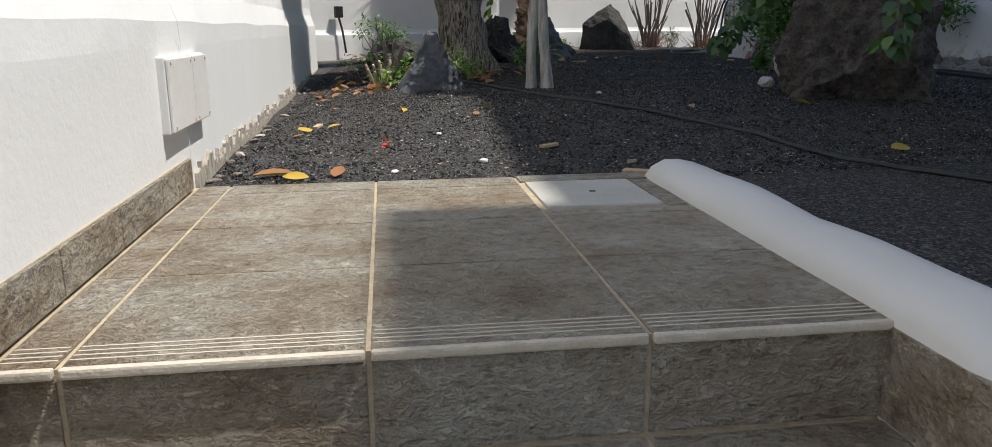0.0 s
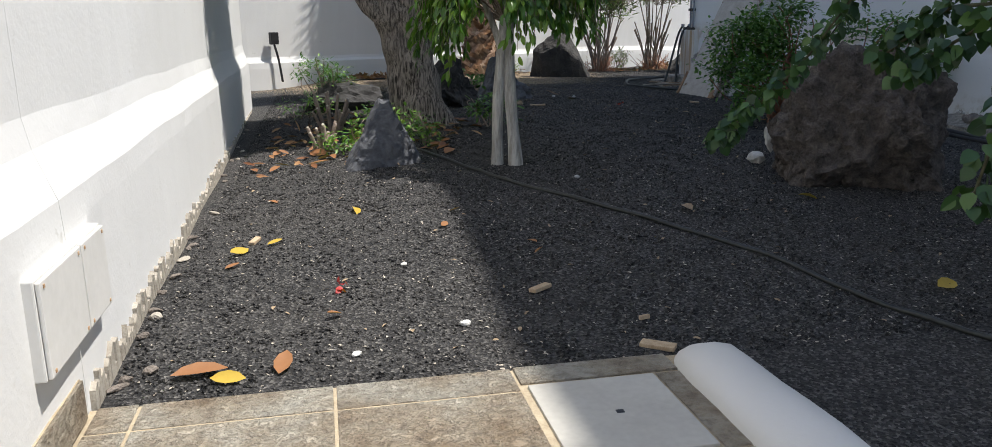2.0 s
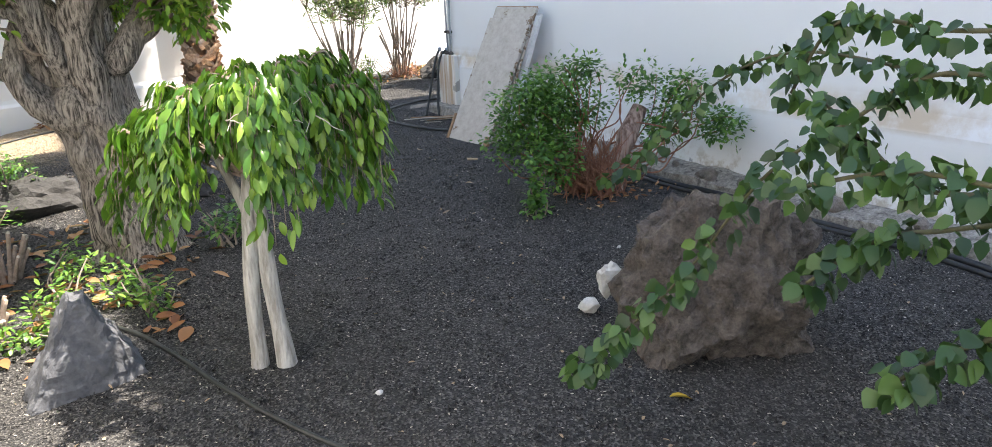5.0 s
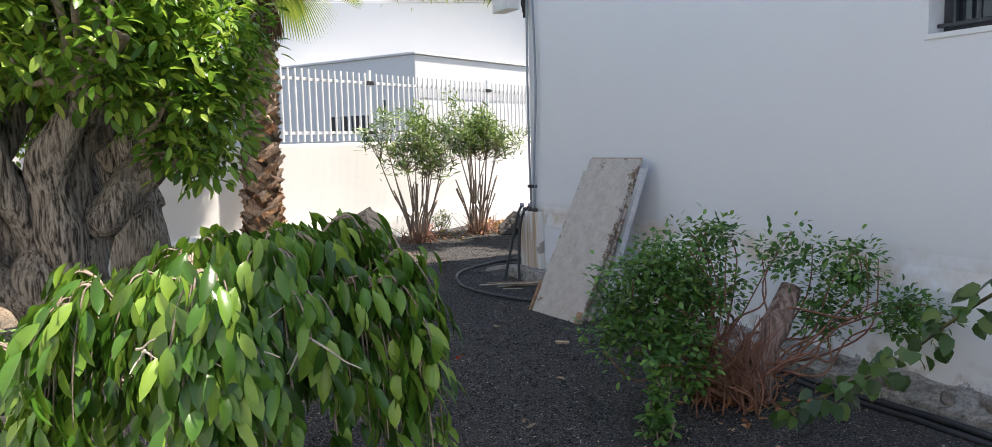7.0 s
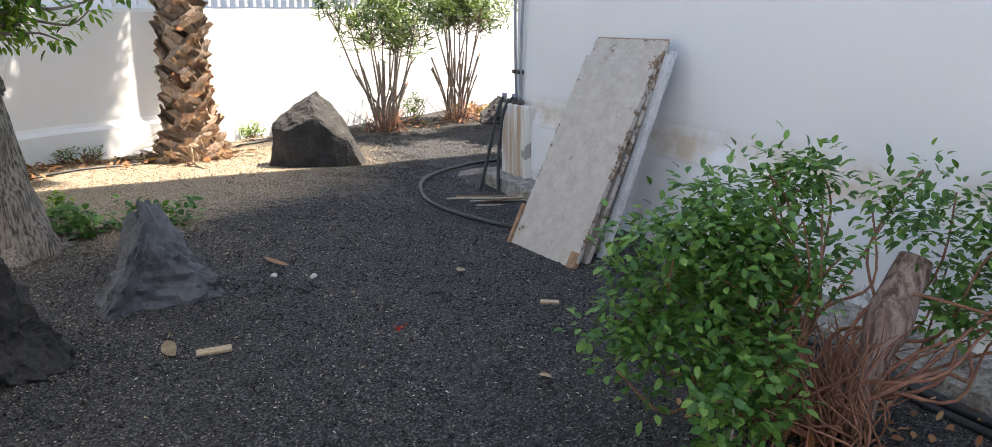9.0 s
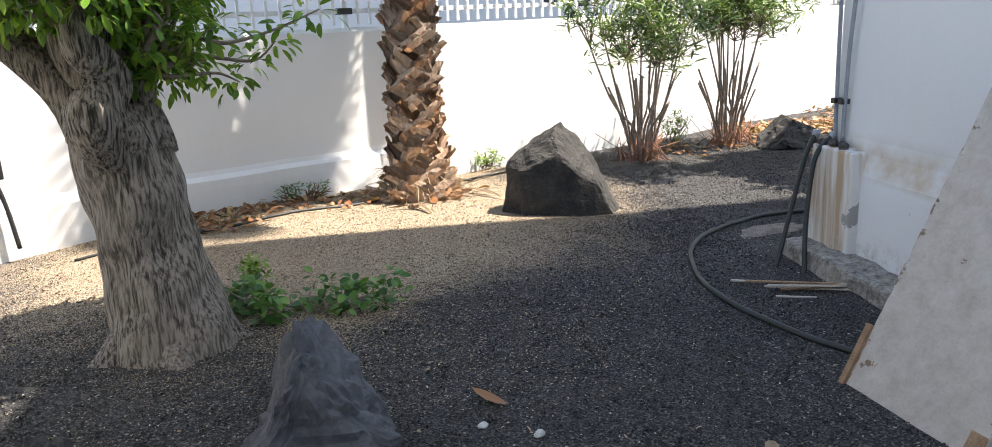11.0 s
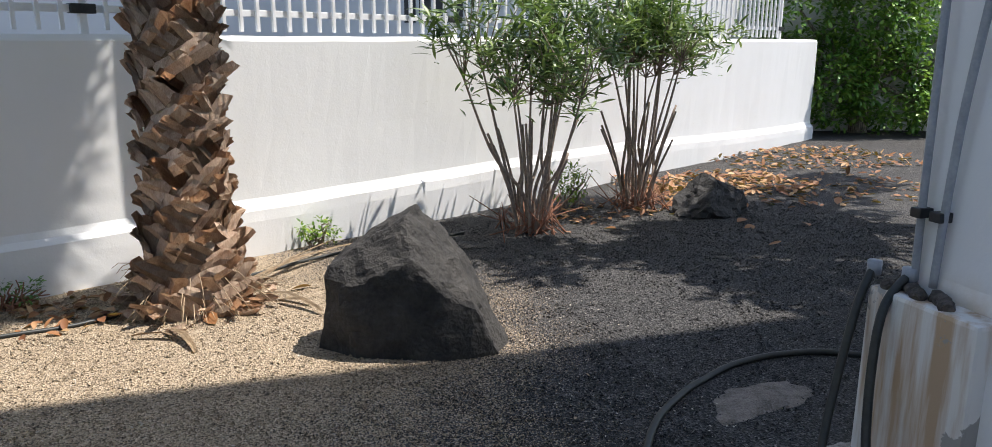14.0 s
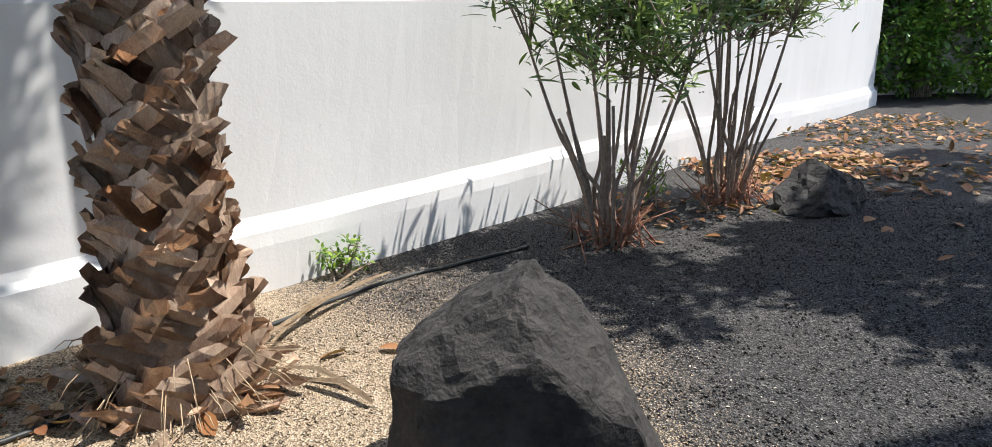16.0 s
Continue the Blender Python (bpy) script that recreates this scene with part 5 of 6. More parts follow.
def vine():
    """A climber reaching in from the side of the house with heart-shaped leaves."""
    ob = thing("climber", "trailing climber with heart-shaped dark green leaves", "climber", (3.75, 3.3, 0.05))
    o = Vector((3.75, 3.3, 0.05))
    world_arms = [[(3.75, 3.3, 0.05), (3.55, 3.6, 1.1), (3.28, 4.0, 1.3), (3.12, 4.2, 1.17), (3.0, 4.37, 1.0), (2.86, 4.5, 0.72), (2.7, 4.62, 0.5), (2.6, 4.7, 0.38)],
                  [(3.75, 3.3, 0.05), (3.4, 3.15, 1.15), (3.03, 3.17, 1.13), (2.79, 3.26, 0.91), (2.66, 3.27, 0.68), (2.57, 3.26, 0.42)],
                  [(3.75, 3.3, 0.1), (3.7, 3.8, 1.15), (3.78, 4.4, 1.23), (3.76, 4.9, 1.27), (3.70, 5.25, 1.12), (3.76, 5.65, 0.8), (3.74, 6.0, 0.57)],
                  [(3.75, 3.3, 0.1), (3.5, 3.6, 1.25), (3.38, 4.17, 1.4), (3.34, 4.42, 1.41), (3.28, 4.52, 1.2)],
                  [(3.75, 3.3, 0.1), (3.5, 3.4, 0.9), (2.98, 3.44, 1.08), (2.93, 3.87, 1.12), (2.85, 4.15, 1.04)],
                  [(3.75, 3.3, 0.1), (3.4, 3.3, 0.8), (2.93, 3.43, 0.96), (2.83, 3.65, 0.82), (2.72, 3.75, 0.72)],
                  [(3.75, 3.3, 0.1), (3.5, 3.7, 0.85), (3.13, 3.97, 0.92), (3.05, 4.1, 0.84), (2.98, 4.18, 0.75)],
                  [(3.75, 3.3, 0.1), (3.5, 3.7, 0.9), (3.2, 4.02, 1.01), (3.16, 4.15, 1.1), (3.19, 4.33, 1.2)]]
    pos, way = [], []
    for arm in world_arms:
        pts = curve_points([(*(Vector(q) - o), 0.009 - 0.001 * i) for i, q in enumerate(arm)], 9)
        part("runner", tube_mesh("runner", [pts], RUNNER, 6), None, ob)
        for i in range(9, len(pts)):
            a = Vector(pts[i][0])
            for _ in range(6):
                d = Vector(rand_dirs(1)[0])
                pos.append(a + d * 0.036)
                way.append((d.x * 0.7, d.y * 0.7, -0.55 + 0.4 * d.z))
    for c, rd, k in (((-0.35, -0.05, 0.85), (0.40, 0.28, 0.4), 520), ((-0.1, 0.0, 0.45), (0.4, 0.3, 0.4), 300), ((-0.95, -0.45, 0.12), (0.14, 0.12, 0.1), 26)):
        d = rand_dirs(k)
        for q in d:
            rr = 0.6 + 0.4 * rng.random()
            pos.append(Vector((c[0] + q[0] * rd[0] * rr, c[1] + q[1] * rd[1] * rr, max(c[2] + q[2] * rd[2] * rr, 0.06))))
            way.append((q[0] * 0.6, q[1] * 0.6, -0.5))
    n = len(pos)
    part("leaves", leaf_mesh("leaves", L_VINE, np.array([tuple(q) for q in pos]), np.array(way), rand_dirs(n) * 0.6 + np.array([0, -0.5, 0.8]), rng.uniform(0.034, 0.060, n), rng.uniform(0.031, 0.050, n), 0.2, 0.2, "heart"), None, ob)


vine()


def side_trees():
    bush = thing("tree", "dense green tree beyond the end of the wall", "tree", (13.3, 20.1, 0.0))
    part("trunk", tube_mesh("trunk", [curve_points([(0, 0, -0.1, 0.16), (0.05, 0, 0.8, 0.12), (0, 0.05, 1.6, 0.10)], 5)], TREE_BARK, 12, 0.2, 2), None, bush)
    cs = [(-0.7, 0, 0.9), (0.4, -0.3, 0.7), (0, -0.4, 1.9), (-1.0, 0.4, 2.0), (0.9, 0.3, 2.2), (0, 0, 3.2), (1.6, -0.7, 1.0), (2.2, -0.4, 2.2), (-1.2, 0.6, 1.0), (2.8, -1.0, 0.8), (1.2, 0.2, 3.4), (3.2, -0.6, 2.6)]
    part("limb_wood", tube_mesh("limb_wood", [limb((0, 0, 0.9), c, 0.06, 0.02) for c in cs], TREE_BARK, 7), None, bush)
    p, _ = cloud(cs, [(0.8, 0.7, 0.75)] * len(cs), 2600, 0.6)
    q, w = sprays(p, 24000, 0.16)
    part("crown", leaf_mesh("crown", L_HEDGE, q, w, rand_dirs(24000) * 0.5 + np.array([0, 0, 1.0]), rng.uniform(0.08, 0.13, 24000), rng.uniform(0.04, 0.06, 24000)), None, bush)
    near = thing("tree", "broad-leaved tree at the back of the house shading the gravel", "tree", (9.6, 13.9, 0.05))
    part("trunk", tube_mesh("trunk", [curve_points([(0, 0, -0.1, 0.18), (0.05, 0, 1.5, 0.14), (-0.05, 0.1, 3.4, 0.10), (-0.3, 0.0, 5.0, 0.05)], 5)], TREE_BARK, 12, 0.2, 6), None, near)
    # most lumps hang out of view, placed by where their shade meets the gravel
    cs = [(-1.8, 0.15, 5.0), (-1.2, -0.25, 4.9), (-0.5, -0.15, 5.2), (0.2, -0.1, 5.0), (-1.95, -0.55, 5.1), (-1.1, -0.85, 5.0), (-0.2, -0.85, 4.9), (0.5, 0.4, 5.1), (-0.8, 0.45, 4.9), (1.0, -0.2, 5.2), (0.9, -0.9, 5.0), (-1.05, -1.5, 4.9), (-0.45, -1.4, 5.0), (0.1, -1.6, 5.0), (-2.1, -0.1, 5.1), (-1.55, -0.2, 5.2), (-0.9, -0.5, 5.1), (-0.8, -1.15, 5.0), (0.3, -0.5, 5.1), (-1.25, 0.6, 2.55), (-0.9, 0.75, 2.45), (-1.6, 0.6, 2.75), (0.6, 0.2, 5.9), (0.1, -0.5, 6.1), (1.2, 0.6, 5.6), (0.6, 0.85, 5.0), (1.5, 1.3, 5.1), (1.0, 0.9, 5.2), (2.3, 1.9, 5.1), (0.1, 0.45, 5.0)]
    for c in cs:
        part("limb", tube_mesh("limb", [limb((0, 0, min(1.2 + 0.5 * c[2], 3.6)), c, 0.05, 0.012)], TREE_BARK, 7), None, near)
    p, _ = cloud(cs, [(0.42, 0.33, 0.28)] * 19 + [(0.30, 0.28, 0.24)] * 3 + [(0.5, 0.5, 0.4)] * 8, 430, 0.1)
    q, w = sprays(p, 6000, 0.14)
    part("crown", leaf_mesh("crown", L_TREE, q, w, rand_dirs(6000) * 0.5 + np.array([0, 0, 1.0]), rng.uniform(0.13, 0.20, 6000), rng.uniform(0.055, 0.085, 6000)), None, near)


side_trees()


# ---- boards, pipes, hoses and fittings ----
def boards():
    def board(mat, label, foot, head, width, thick):
        f, h = Vector(foot), Vector(head)
        up = (h - f).normalized()
        side = (Vector((-0.14, 0.985, 0)) - up * up.dot(Vector((-0.14, 0.985, 0)))).normalized()
        m = Matrix.Translation(f) @ Matrix((side, up, side.cross(up))).transposed().to_4x4()
        ln = (h - f).length
        bm = box((-width / 2, 0, -thick / 2), (width / 2, ln, thick / 2), 0.003)
        bmesh.ops.subdivide_edges(bm, edges=[e for e in bm.edges if e.calc_length() > 0.4], cuts=40, use_grid_fill=True)
        for v in bm.verts:    # chipped, crumbling outline
            q = noise.noise(Vector((v.co.x * 23, v.co.y * 23, ln))) + 0.6 * noise.noise(Vector((v.co.x * 60, v.co.y * 60, 3)))
            if abs(v.co.x) > width / 2 - 0.004:
                v.co.x -= math.copysign(max(0.0, q) * 0.012, v.co.x)
            if v.co.y > ln - 0.004:
                v.co.y -= max(0.0, q) * 0.018
        ob = part("board", bm, mat, None, at=m)
        tagged(ob, label, "board", "boards against the wall")
        return ob, ln
    a, ln = board(PANEL, "old beige painted door panel with flaking edges leaning on a wall", (4.755, 9.345, 0.085), (5.335, 9.435, 1.225), 0.60, 0.03)
    part("split", box((-0.298, 0.0, -0.019), (-0.235, 0.13, 0.012), 0.003), SKIN_WOOD, a, "bare split wood corner")
    part("loose_strip", box((0.298, 0.0, -0.03), (0.325, 0.30, -0.006), 0.003), SKIN_WOOD, a, "loose edge strip")
    b, ln = board(PANEL, "peeling painted door panel behind another panel", (4.86, 9.38, 0.09), (5.42, 9.46, 1.325), 0.60, 0.03)
    for k in range(3):
        part("ply_edge", box((-0.30 + 0.02 * k, ln - 0.012, -0.010 + 0.010 * k), (0.29 - 0.05 * k, ln + 0.008 + 0.004 * k, -0.004 + 0.010 * k), 0.001), SKIN_WOOD, b, "delaminated ply edge")
    c, ln = board(PANEL_WHITE, "white weathered board with a ragged edge leaning behind panels", (5.02, 9.45, 0.09), (5.452, 9.44, 1.285), 0.62, 0.03)
    part("batten", box((-0.325, 0.02, -0.05), (-0.28, ln - 0.03, -0.016), 0.004), PANEL_WHITE, c, "chipped edge batten")


boards()
for k in range(7):
    a = radians(rng.uniform(-12, 14))
    ln = rng.uniform(0.35, 0.6)
    ob = part("wood_strip", box((-ln / 2, -0.009, -0.004), (ln / 2, 0.009, 0.004), 0.0015), PALE_TWIG if k % 3 else SKIN_WOOD, None, at=pose(5.17 + rng.normal() * 0.05, 10.66 + rng.normal() * 0.06, 0.118 + 0.009 * k, 0, rng.uniform(-3, 3), math.degrees(a) - 22))
    tagged(ob, "split pale wooden strip lying on gravel", "wood", "split wood by the boards")


def laid(points, r, dz=0.0, steps=10):
    """A hose over the ground through (x, y) points."""
    pts = curve_points([(x, y, 0.0, r) for x, y in points], steps)
    return [((p[0], p[1], ground_z(p[0], p[1]) + r * 0.75 + dz), r) for p, r in pts]


def hose(label, points, r, mat=HOSE):
    return solid("garden_hose", tube_mesh("garden_hose", [laid(points, r)], mat, 8), mat, label, "hose")


hose("black irrigation pipe lying across the gravel", [(1.2, 7.1), (1.53, 6.45), (1.80, 5.5), (2.10, 4.86), (2.35, 4.45), (2.55, 4.1), (2.68, 3.6), (2.85, 3.1), (3.2, 2.5)], 0.010)
hose("coiled black garden hose on the gravel by the house corner", [(5.0, 9.75), (4.84, 10.0), (4.71, 10.4), (4.67, 10.8), (4.74, 11.2), (4.87, 11.54), (5.15, 11.87), (5.6, 12.13), (6.0, 12.17), (6.4, 12.0)], 0.015)
hose("thin black pipe along the boundary wall", [(0.9, 12.6), (1.5, 12.9), (2.2, 13.3), (2.9, 13.6), (3.4, 14.1), (4.3, 14.75), (5.2, 15.1)], 0.012)
hose("black pipe lying along the foot of the house wall", [(5.28, 3.6), (5.25, 5.0), (5.24, 6.2), (5.22, 7.2), (5.2, 8.2)], 0.02, BLACK)
hose("second black pipe beside the house wall", [(5.20, 3.6), (5.18, 5.0), (5.16, 6.2), (5.15, 7.3)], 0.016, BLACK)


def foot_strip():
    bm = box((5.30, 2.0, -0.1), (HOUSE_X + 0.01, 8.9, 0.21))
    bmesh.ops.subdivide_edges(bm, edges=[e for e in bm.edges if abs(e.verts[0].co.y - e.verts[1].co.y) > 1], cuts=70)
    for v in bm.verts:
        if v.co.x < 5.4:
            v.co.x += 0.03 * noise.noise(Vector((v.co.y * 6, v.co.z * 9, 1)))
        if v.co.z > 0.1:
            v.co.z += (-0.05 if v.co.x < 5.4 else 0.0) + 0.03 * noise.noise(Vector((v.co.y * 5, v.co.x * 9, 3)))
    solid("trim", bm, FOOTING, "crumbling rough concrete footing along the house wall", "footing", kind="structure")
    c = box((HOUSE_X - 0.20, 9.95, -0.1), (HOUSE_X + 0.2, HOUSE_Y + 0.10, 0.23), 0.02)
    bmesh.ops.subdivide_edges(c, edges=[e for e in c.edges if e.calc_length() > 0.15], cuts=14, use_grid_fill=True)
    for v in c.verts:
        v.co += Vector((1, 0.4, 0.7)) * 0.028 * noise.noise(v.co * 7) + Vector((0.6, 0, 1)) * 0.012 * noise.noise(v.co * 22)
    solid("trim_corner", c, FOOTING, "broken concrete footing at the house corner", "footing", kind="structure")
    for k in range(16):
        y = rng.uniform(4.6, 8.4)
        rock("rubble", "loose rough stone on the concrete footing", rock_mesh("rubble", CONCRETE, (rng.uniform(0.03, 0.06),) * 3, 40 + k, sub=2), (rng.uniform(5.34, 5.44), y, 0.19), rng.uniform(0, 180))


foot_strip()


def corner_fittings():
    x, y = HOUSE_X - 0.002, HOUSE_Y
    solid("trim_pier", box((x - 0.055, y - 0.34, 0.1), (x + 0.12, y + 0.06, 0.79), 0.014), RUSTY_WHITE, "white plinth pier with rust stains at the house corner", "pier", kind="structure")
    for k, (dx, yy, top) in enumerate(((-0.02, y - 0.03, 3.3), (-0.02, y - 0.10, 3.3))):
        c = thing("conduit", "grey conduit running up the house corner", "pipe")
        bow = 0.10 * k
        part("pipe", tube_mesh("pipe", [curve_points([(x + 0.03, yy, 0.82, 0.012), (x + 0.02, yy - bow * 0.3, 1.3, 0.012), (x + 0.015, yy - bow, 2.1, 0.012), (x + 0.01, yy - 0.04, 3.4, 0.012)], 8)], PIPE, 8), None, c)
        part("clip", box((x + 0.0, yy - 0.02, 1.02), (x + 0.05, yy + 0.02, 1.05), 0.004), BLACK, c, "black fixing")
    rub = thing("pipe_tails", "black pipe tails hanging from the corner pier", "pipe")
    for k, (gx, gy) in enumerate(((5.19, 11.10), (5.27, 10.93))):
        part("pipe", tube_mesh("pipe", [curve_points([(x - 0.02 + 0.04 * k, y + 0.08 - 0.10 * k, 0.84, 0.014), (x - 0.09, y + 0.06 - 0.10 * k, 0.72, 0.014), (x - 0.20 + 0.03 * k, y + 0.01 - 0.13 * k, 0.38, 0.014), (gx, gy, 0.10, 0.014)], 6)], HOSE, 10), None, rub)
        part("collar", tube_mesh("collar", [[((x - 0.02 + 0.04 * k, y + 0.08 - 0.10 * k, 0.815), 0.022), ((x - 0.02 + 0.04 * k, y + 0.08 - 0.10 * k, 0.86), 0.022)]], PIPE, 10), None, rub, "grey pipe collar")
    for k in range(7):
        rock("rubble", "small brown stone on the corner pier", rock_mesh("rubble", LAVA, (0.03, 0.03, 0.025), 60 + k, sub=2), (x - 0.02 + 0.02 * (k % 3), y - 0.20 + 0.035 * k, 0.80))
    cab = thing("junction_box", "white junction box with black cables at the wall corner", "box", (x - 0.16, y + 0.05, 2.78))
    part("case", box((-0.02, -0.05, 0.0), (0.12, 0.28, 0.55), 0.01), BOX_WHITE, cab)
    part("cable_bundle", tube_mesh("cable_bundle", [curve_points([(0.13 + 0.02 * k, -0.06, 0.6, 0.02), (0.14 + 0.015 * k, -0.07, 0.2, 0.022), (0.15 + 0.01 * k, -0.06, 0.02 - 0.05 * k, 0.016)], 5) for k in range(3)], BLACK, 8), None, cab, "black taped cables")


corner_fittings()


def meter_box():
    b = thing("meter_box", "white double-door meter box set in the wall", "meter box", (WALL_X, 3.12, 0.2))
    part("body", box((-0.02, 0.0, 0.0), (0.022, 0.47, 0.205), 0.004), BOX_WHITE, b)
    for y0, y1 in ((0.004, 0.272), (0.280, 0.466)):
        d = part("door", box((0.023, y0, 0.004), (0.032, y1, 0.2), 0.003), BOX_WHITE, b)
        for y, z in ((y0 + 0.02, 0.015), (y0 + 0.02, 0.188), (y1 - 0.02, 0.015), (y1 - 0.02, 0.188)):
            part("screw", box((0.031, y - 0.004, z - 0.004), (0.034, y + 0.004, z + 0.004), 0.001), RUST, d)


meter_box()


def wall_pump():
    b = thing("wall_tap_box", "small black box with a hanging hose on the wall", "box", (0.32, 12.98, 0.62), turn=29.4)
    part("case", box((-0.05, -0.08, 0.0), (0.06, 0.0, 0.16), 0.01), BLACK, b)
    part("hose", tube_mesh("hose", [curve_points([(0.0, -0.05, 0.0, 0.016), (0.04, -0.07, -0.2, 0.016), (0.07, -0.09, -0.5, 0.016)], 5)], BLACK, 7), None, b)


wall_pump()


# ---- litter ----
def fallen_leaf(x, y, s, mat, label, kind="fallen_leaf", turn=None):
    ob = new(kind, leaf_mesh(kind, mat, [(0, 0, 0)], [(1, 0, 0.08)], [(0, 0.2, 1)], s, s * 0.45, rng.uniform(-0.25, 0.25), rng.uniform(0.1, 0.6)))
    ob.matrix_basis = pose(x, y, ground_z(x, y) + 0.012, rng.uniform(-20, 20), rng.uniform(-10, 10), rng.uniform(0, 360) if turn is None else turn)
    return tagged(ob, label, "leaf", "fallen leaves")


for x, y, s in ((3.08, 4.79, 0.09), (3.03, 3.76, 0.12), (0.63, 4.71, 0.10), (1.06, 5.12, 0.09), (0.70, 4.74, 0.07), (3.81, 3.74, 0.06), (4.15, 3.85, 0.06), (0.72, 3.50, 0.09)):
    fallen_leaf(x, y, s, YELLOW_LEAF, "curled yellow leaf fallen on the gravel")
for x, y, s in ((1.66, 6.50, 0.15), (1.72, 6.42, 0.14), (0.83, 6.48, 0.14), (0.95, 6.75, 0.17), (1.1, 6.85, 0.16), (0.66, 5.5, 0.10), (0.97, 3.93, 0.06), (0.57, 4.45, 0.07), (1.45, 4.85, 0.06), (1.72, 4.4, 0.06), (1.68, 4.28, 0.05), (1.42, 4.7, 0.06), (1.0, 6.55, 0.12), (2.96, 13.70, 0.17), (2.90, 13.60, 0.15), (3.43, 13.31, 0.16), (3.82, 13.80, 0.13), (6.0, 14.88, 0.11), (6.3, 14.92, 0.12), (3.42, 9.78, 0.15), (0.67, 3.57, 0.14), (0.80, 3.52, 0.11), (7.10, 13.92, 0.10), (7.47, 14.62, 0.16), (7.9, 14.57, 0.15), (7.6, 14.9, 0.15), (8.81, 15.24, 0.17), (9.4, 15.8, 0.17), (4.06, 13.82, 0.12)):
    fallen_leaf(x, y, s, DEAD, "dry brown leaf curled on the gravel")
for x, y, ln, turn in ((1.62, 3.985, 0.085, 35), (1.83, 3.50, 0.10, -40), (0.645, 4.83, 0.07, 70), (2.90, 8.76, 0.14, -5), (1.88, 3.72, 0.035, 10), (4.42, 8.64, 0.09, -20)):
    chip = part("wood_chip", box((-ln / 2, -ln * 0.18, -0.006), (ln / 2, ln * 0.18, 0.008), 0.003), PALE_WOOD, None, at=pose(x, y, ground_z(x, y) + 0.008, rng.uniform(-8, 8), rng.uniform(-6, 6), turn))
    tagged(chip, "splintered pale wood chip lying on the gravel", "wood chip", "wood chips")
for x, y, s in ((3.50, 9.54, 0.028), (3.31, 9.64, 0.026), (1.33, 3.77, 0.022), (1.0, 3.62, 0.018), (2.2, 5.4, 0.02), (4.0, 6.2, 0.018), (1.2, 4.3, 0.014)):
    rock("pale_stone", "small white stone chip on black gravel", rock_mesh("pale_stone", STONE_WHITE, (s, s * 0.7, s * 0.5), int(s * 9000), sub=2), (x, y, ground_z(x, y) + s * 0.3), 30)
for x, y, s in ((2.48, 4.76, 0.11), (3.37, 9.35, 0.08), (4.26, 9.31, 0.11), (2.75, 8.75, 0.14), (4.0, 8.0, 0.06), (3.5, 7.4, 0.07)):
    fallen_leaf(x, y, s, STRAW, "pale dry sliver of leaf on the gravel", "leaf_sliver")
pale_fronds = [((3.55, 14.0), (4.3, 14.75)), ((3.6, 13.9), (4.2, 14.9)), ((3.2, 13.3), (3.35, 12.95)), ((3.05, 13.25), (3.3, 13.1)), ((3.75, 13.6), (3.95, 13.35)), ((3.65, 13.75), (3.9, 13.5))]
for a, b in pale_fronds:
    ln = math.hypot(b[0] - a[0], b[1] - a[1])
    bm = bmesh.new()
    for s in (0, 0.15, 0.5, 0.85, 1):
        w = 0.019 * (0.35 + 0.65 * math.sin(math.pi * (0.12 + 0.8 * s)))
        for u, v in ((-w, 0.006), (0, 0.0), (w, 0.006)):
            bm.verts.new((s * ln, u + 0.02 * math.sin(3 * s), 0.02 + v + 0.03 * math.sin(math.pi * s)))
    bm.verts.ensure_lookup_table()
    for i in range(4):
        for j in range(2):
            k = 3 * i + j
            bm.faces.new((bm.verts[k], bm.verts[k + 1], bm.verts[k + 4], bm.verts[k + 3]))
    bmesh.ops.solidify(bm, geom=bm.faces[:], thickness=0.006)
    bmesh.ops.recalc_face_normals(bm, faces=bm.faces)
    ob = part("dead_frond", bm, STRAW, None, at=pose(a[0], a[1], ground_z(*a) - 0.004, rng.uniform(-25, 25), 0, math.degrees(math.atan2(b[1] - a[1], b[0] - a[0]))))
    tagged(ob, "dry split palm stalk lying on sand", "frond", "fallen palm stalks")


def leaf_litter(name, label, n, box_, mat, size, heap=0.0):
    x, y = rng.uniform(box_[0], box_[1], n), rng.uniform(box_[2], box_[3], n)
    z = np.array([ground_z(a, b) for a, b in zip(x, y)]) + 0.006 + heap * rng.random(n)
    w = rand_dirs(n, 0.25)
    ob = new(name, leaf_mesh(name, mat, np.stack([x, y, z], 1), w, rand_dirs(n) * 0.45 + np.array([0, 0, 1.0]), rng.uniform(0.6, 1, n) * size, rng.uniform(0.25, 0.5, n) * size, rng.uniform(-0.2, 0.2), 0.4))
    tagged(ob, label, "leaf litter", kind="stuff")


leaf_litter("leaf_litter", "drift of dry brown leaves along the wall", 600, (7.3, 9.2, 15.9, 17.0), DEAD, 0.115, 0.06)
leaf_litter("leaf_litter", "drift of dry brown leaves at the wall end", 420, (9.2, 11.8, 16.9, 18.6), DEAD, 0.115, 0.05)
leaf_litter("leaf_litter", "scattered dry leaves under the tree", 220, (7.6, 10.5, 15.2, 16.6), DEAD, 0.115, 0.02)
leaf_litter("leaf_litter", "dry leaves under the oleanders", 120, (6.0, 7.6, 15.2, 16.1), DEAD, 0.10, 0.02)
leaf_litter("leaf_litter", "dry leaves at the foot of the old trees", 160, (0.6, 2.1, 6.9, 8.6), DEAD, 0.11, 0.02)
leaf_litter("leaf_litter", "rusty dry leaves round the small stones by the wall", 70, (0.5, 1.7, 6.3, 7.5), DEAD, 0.10, 0.015)
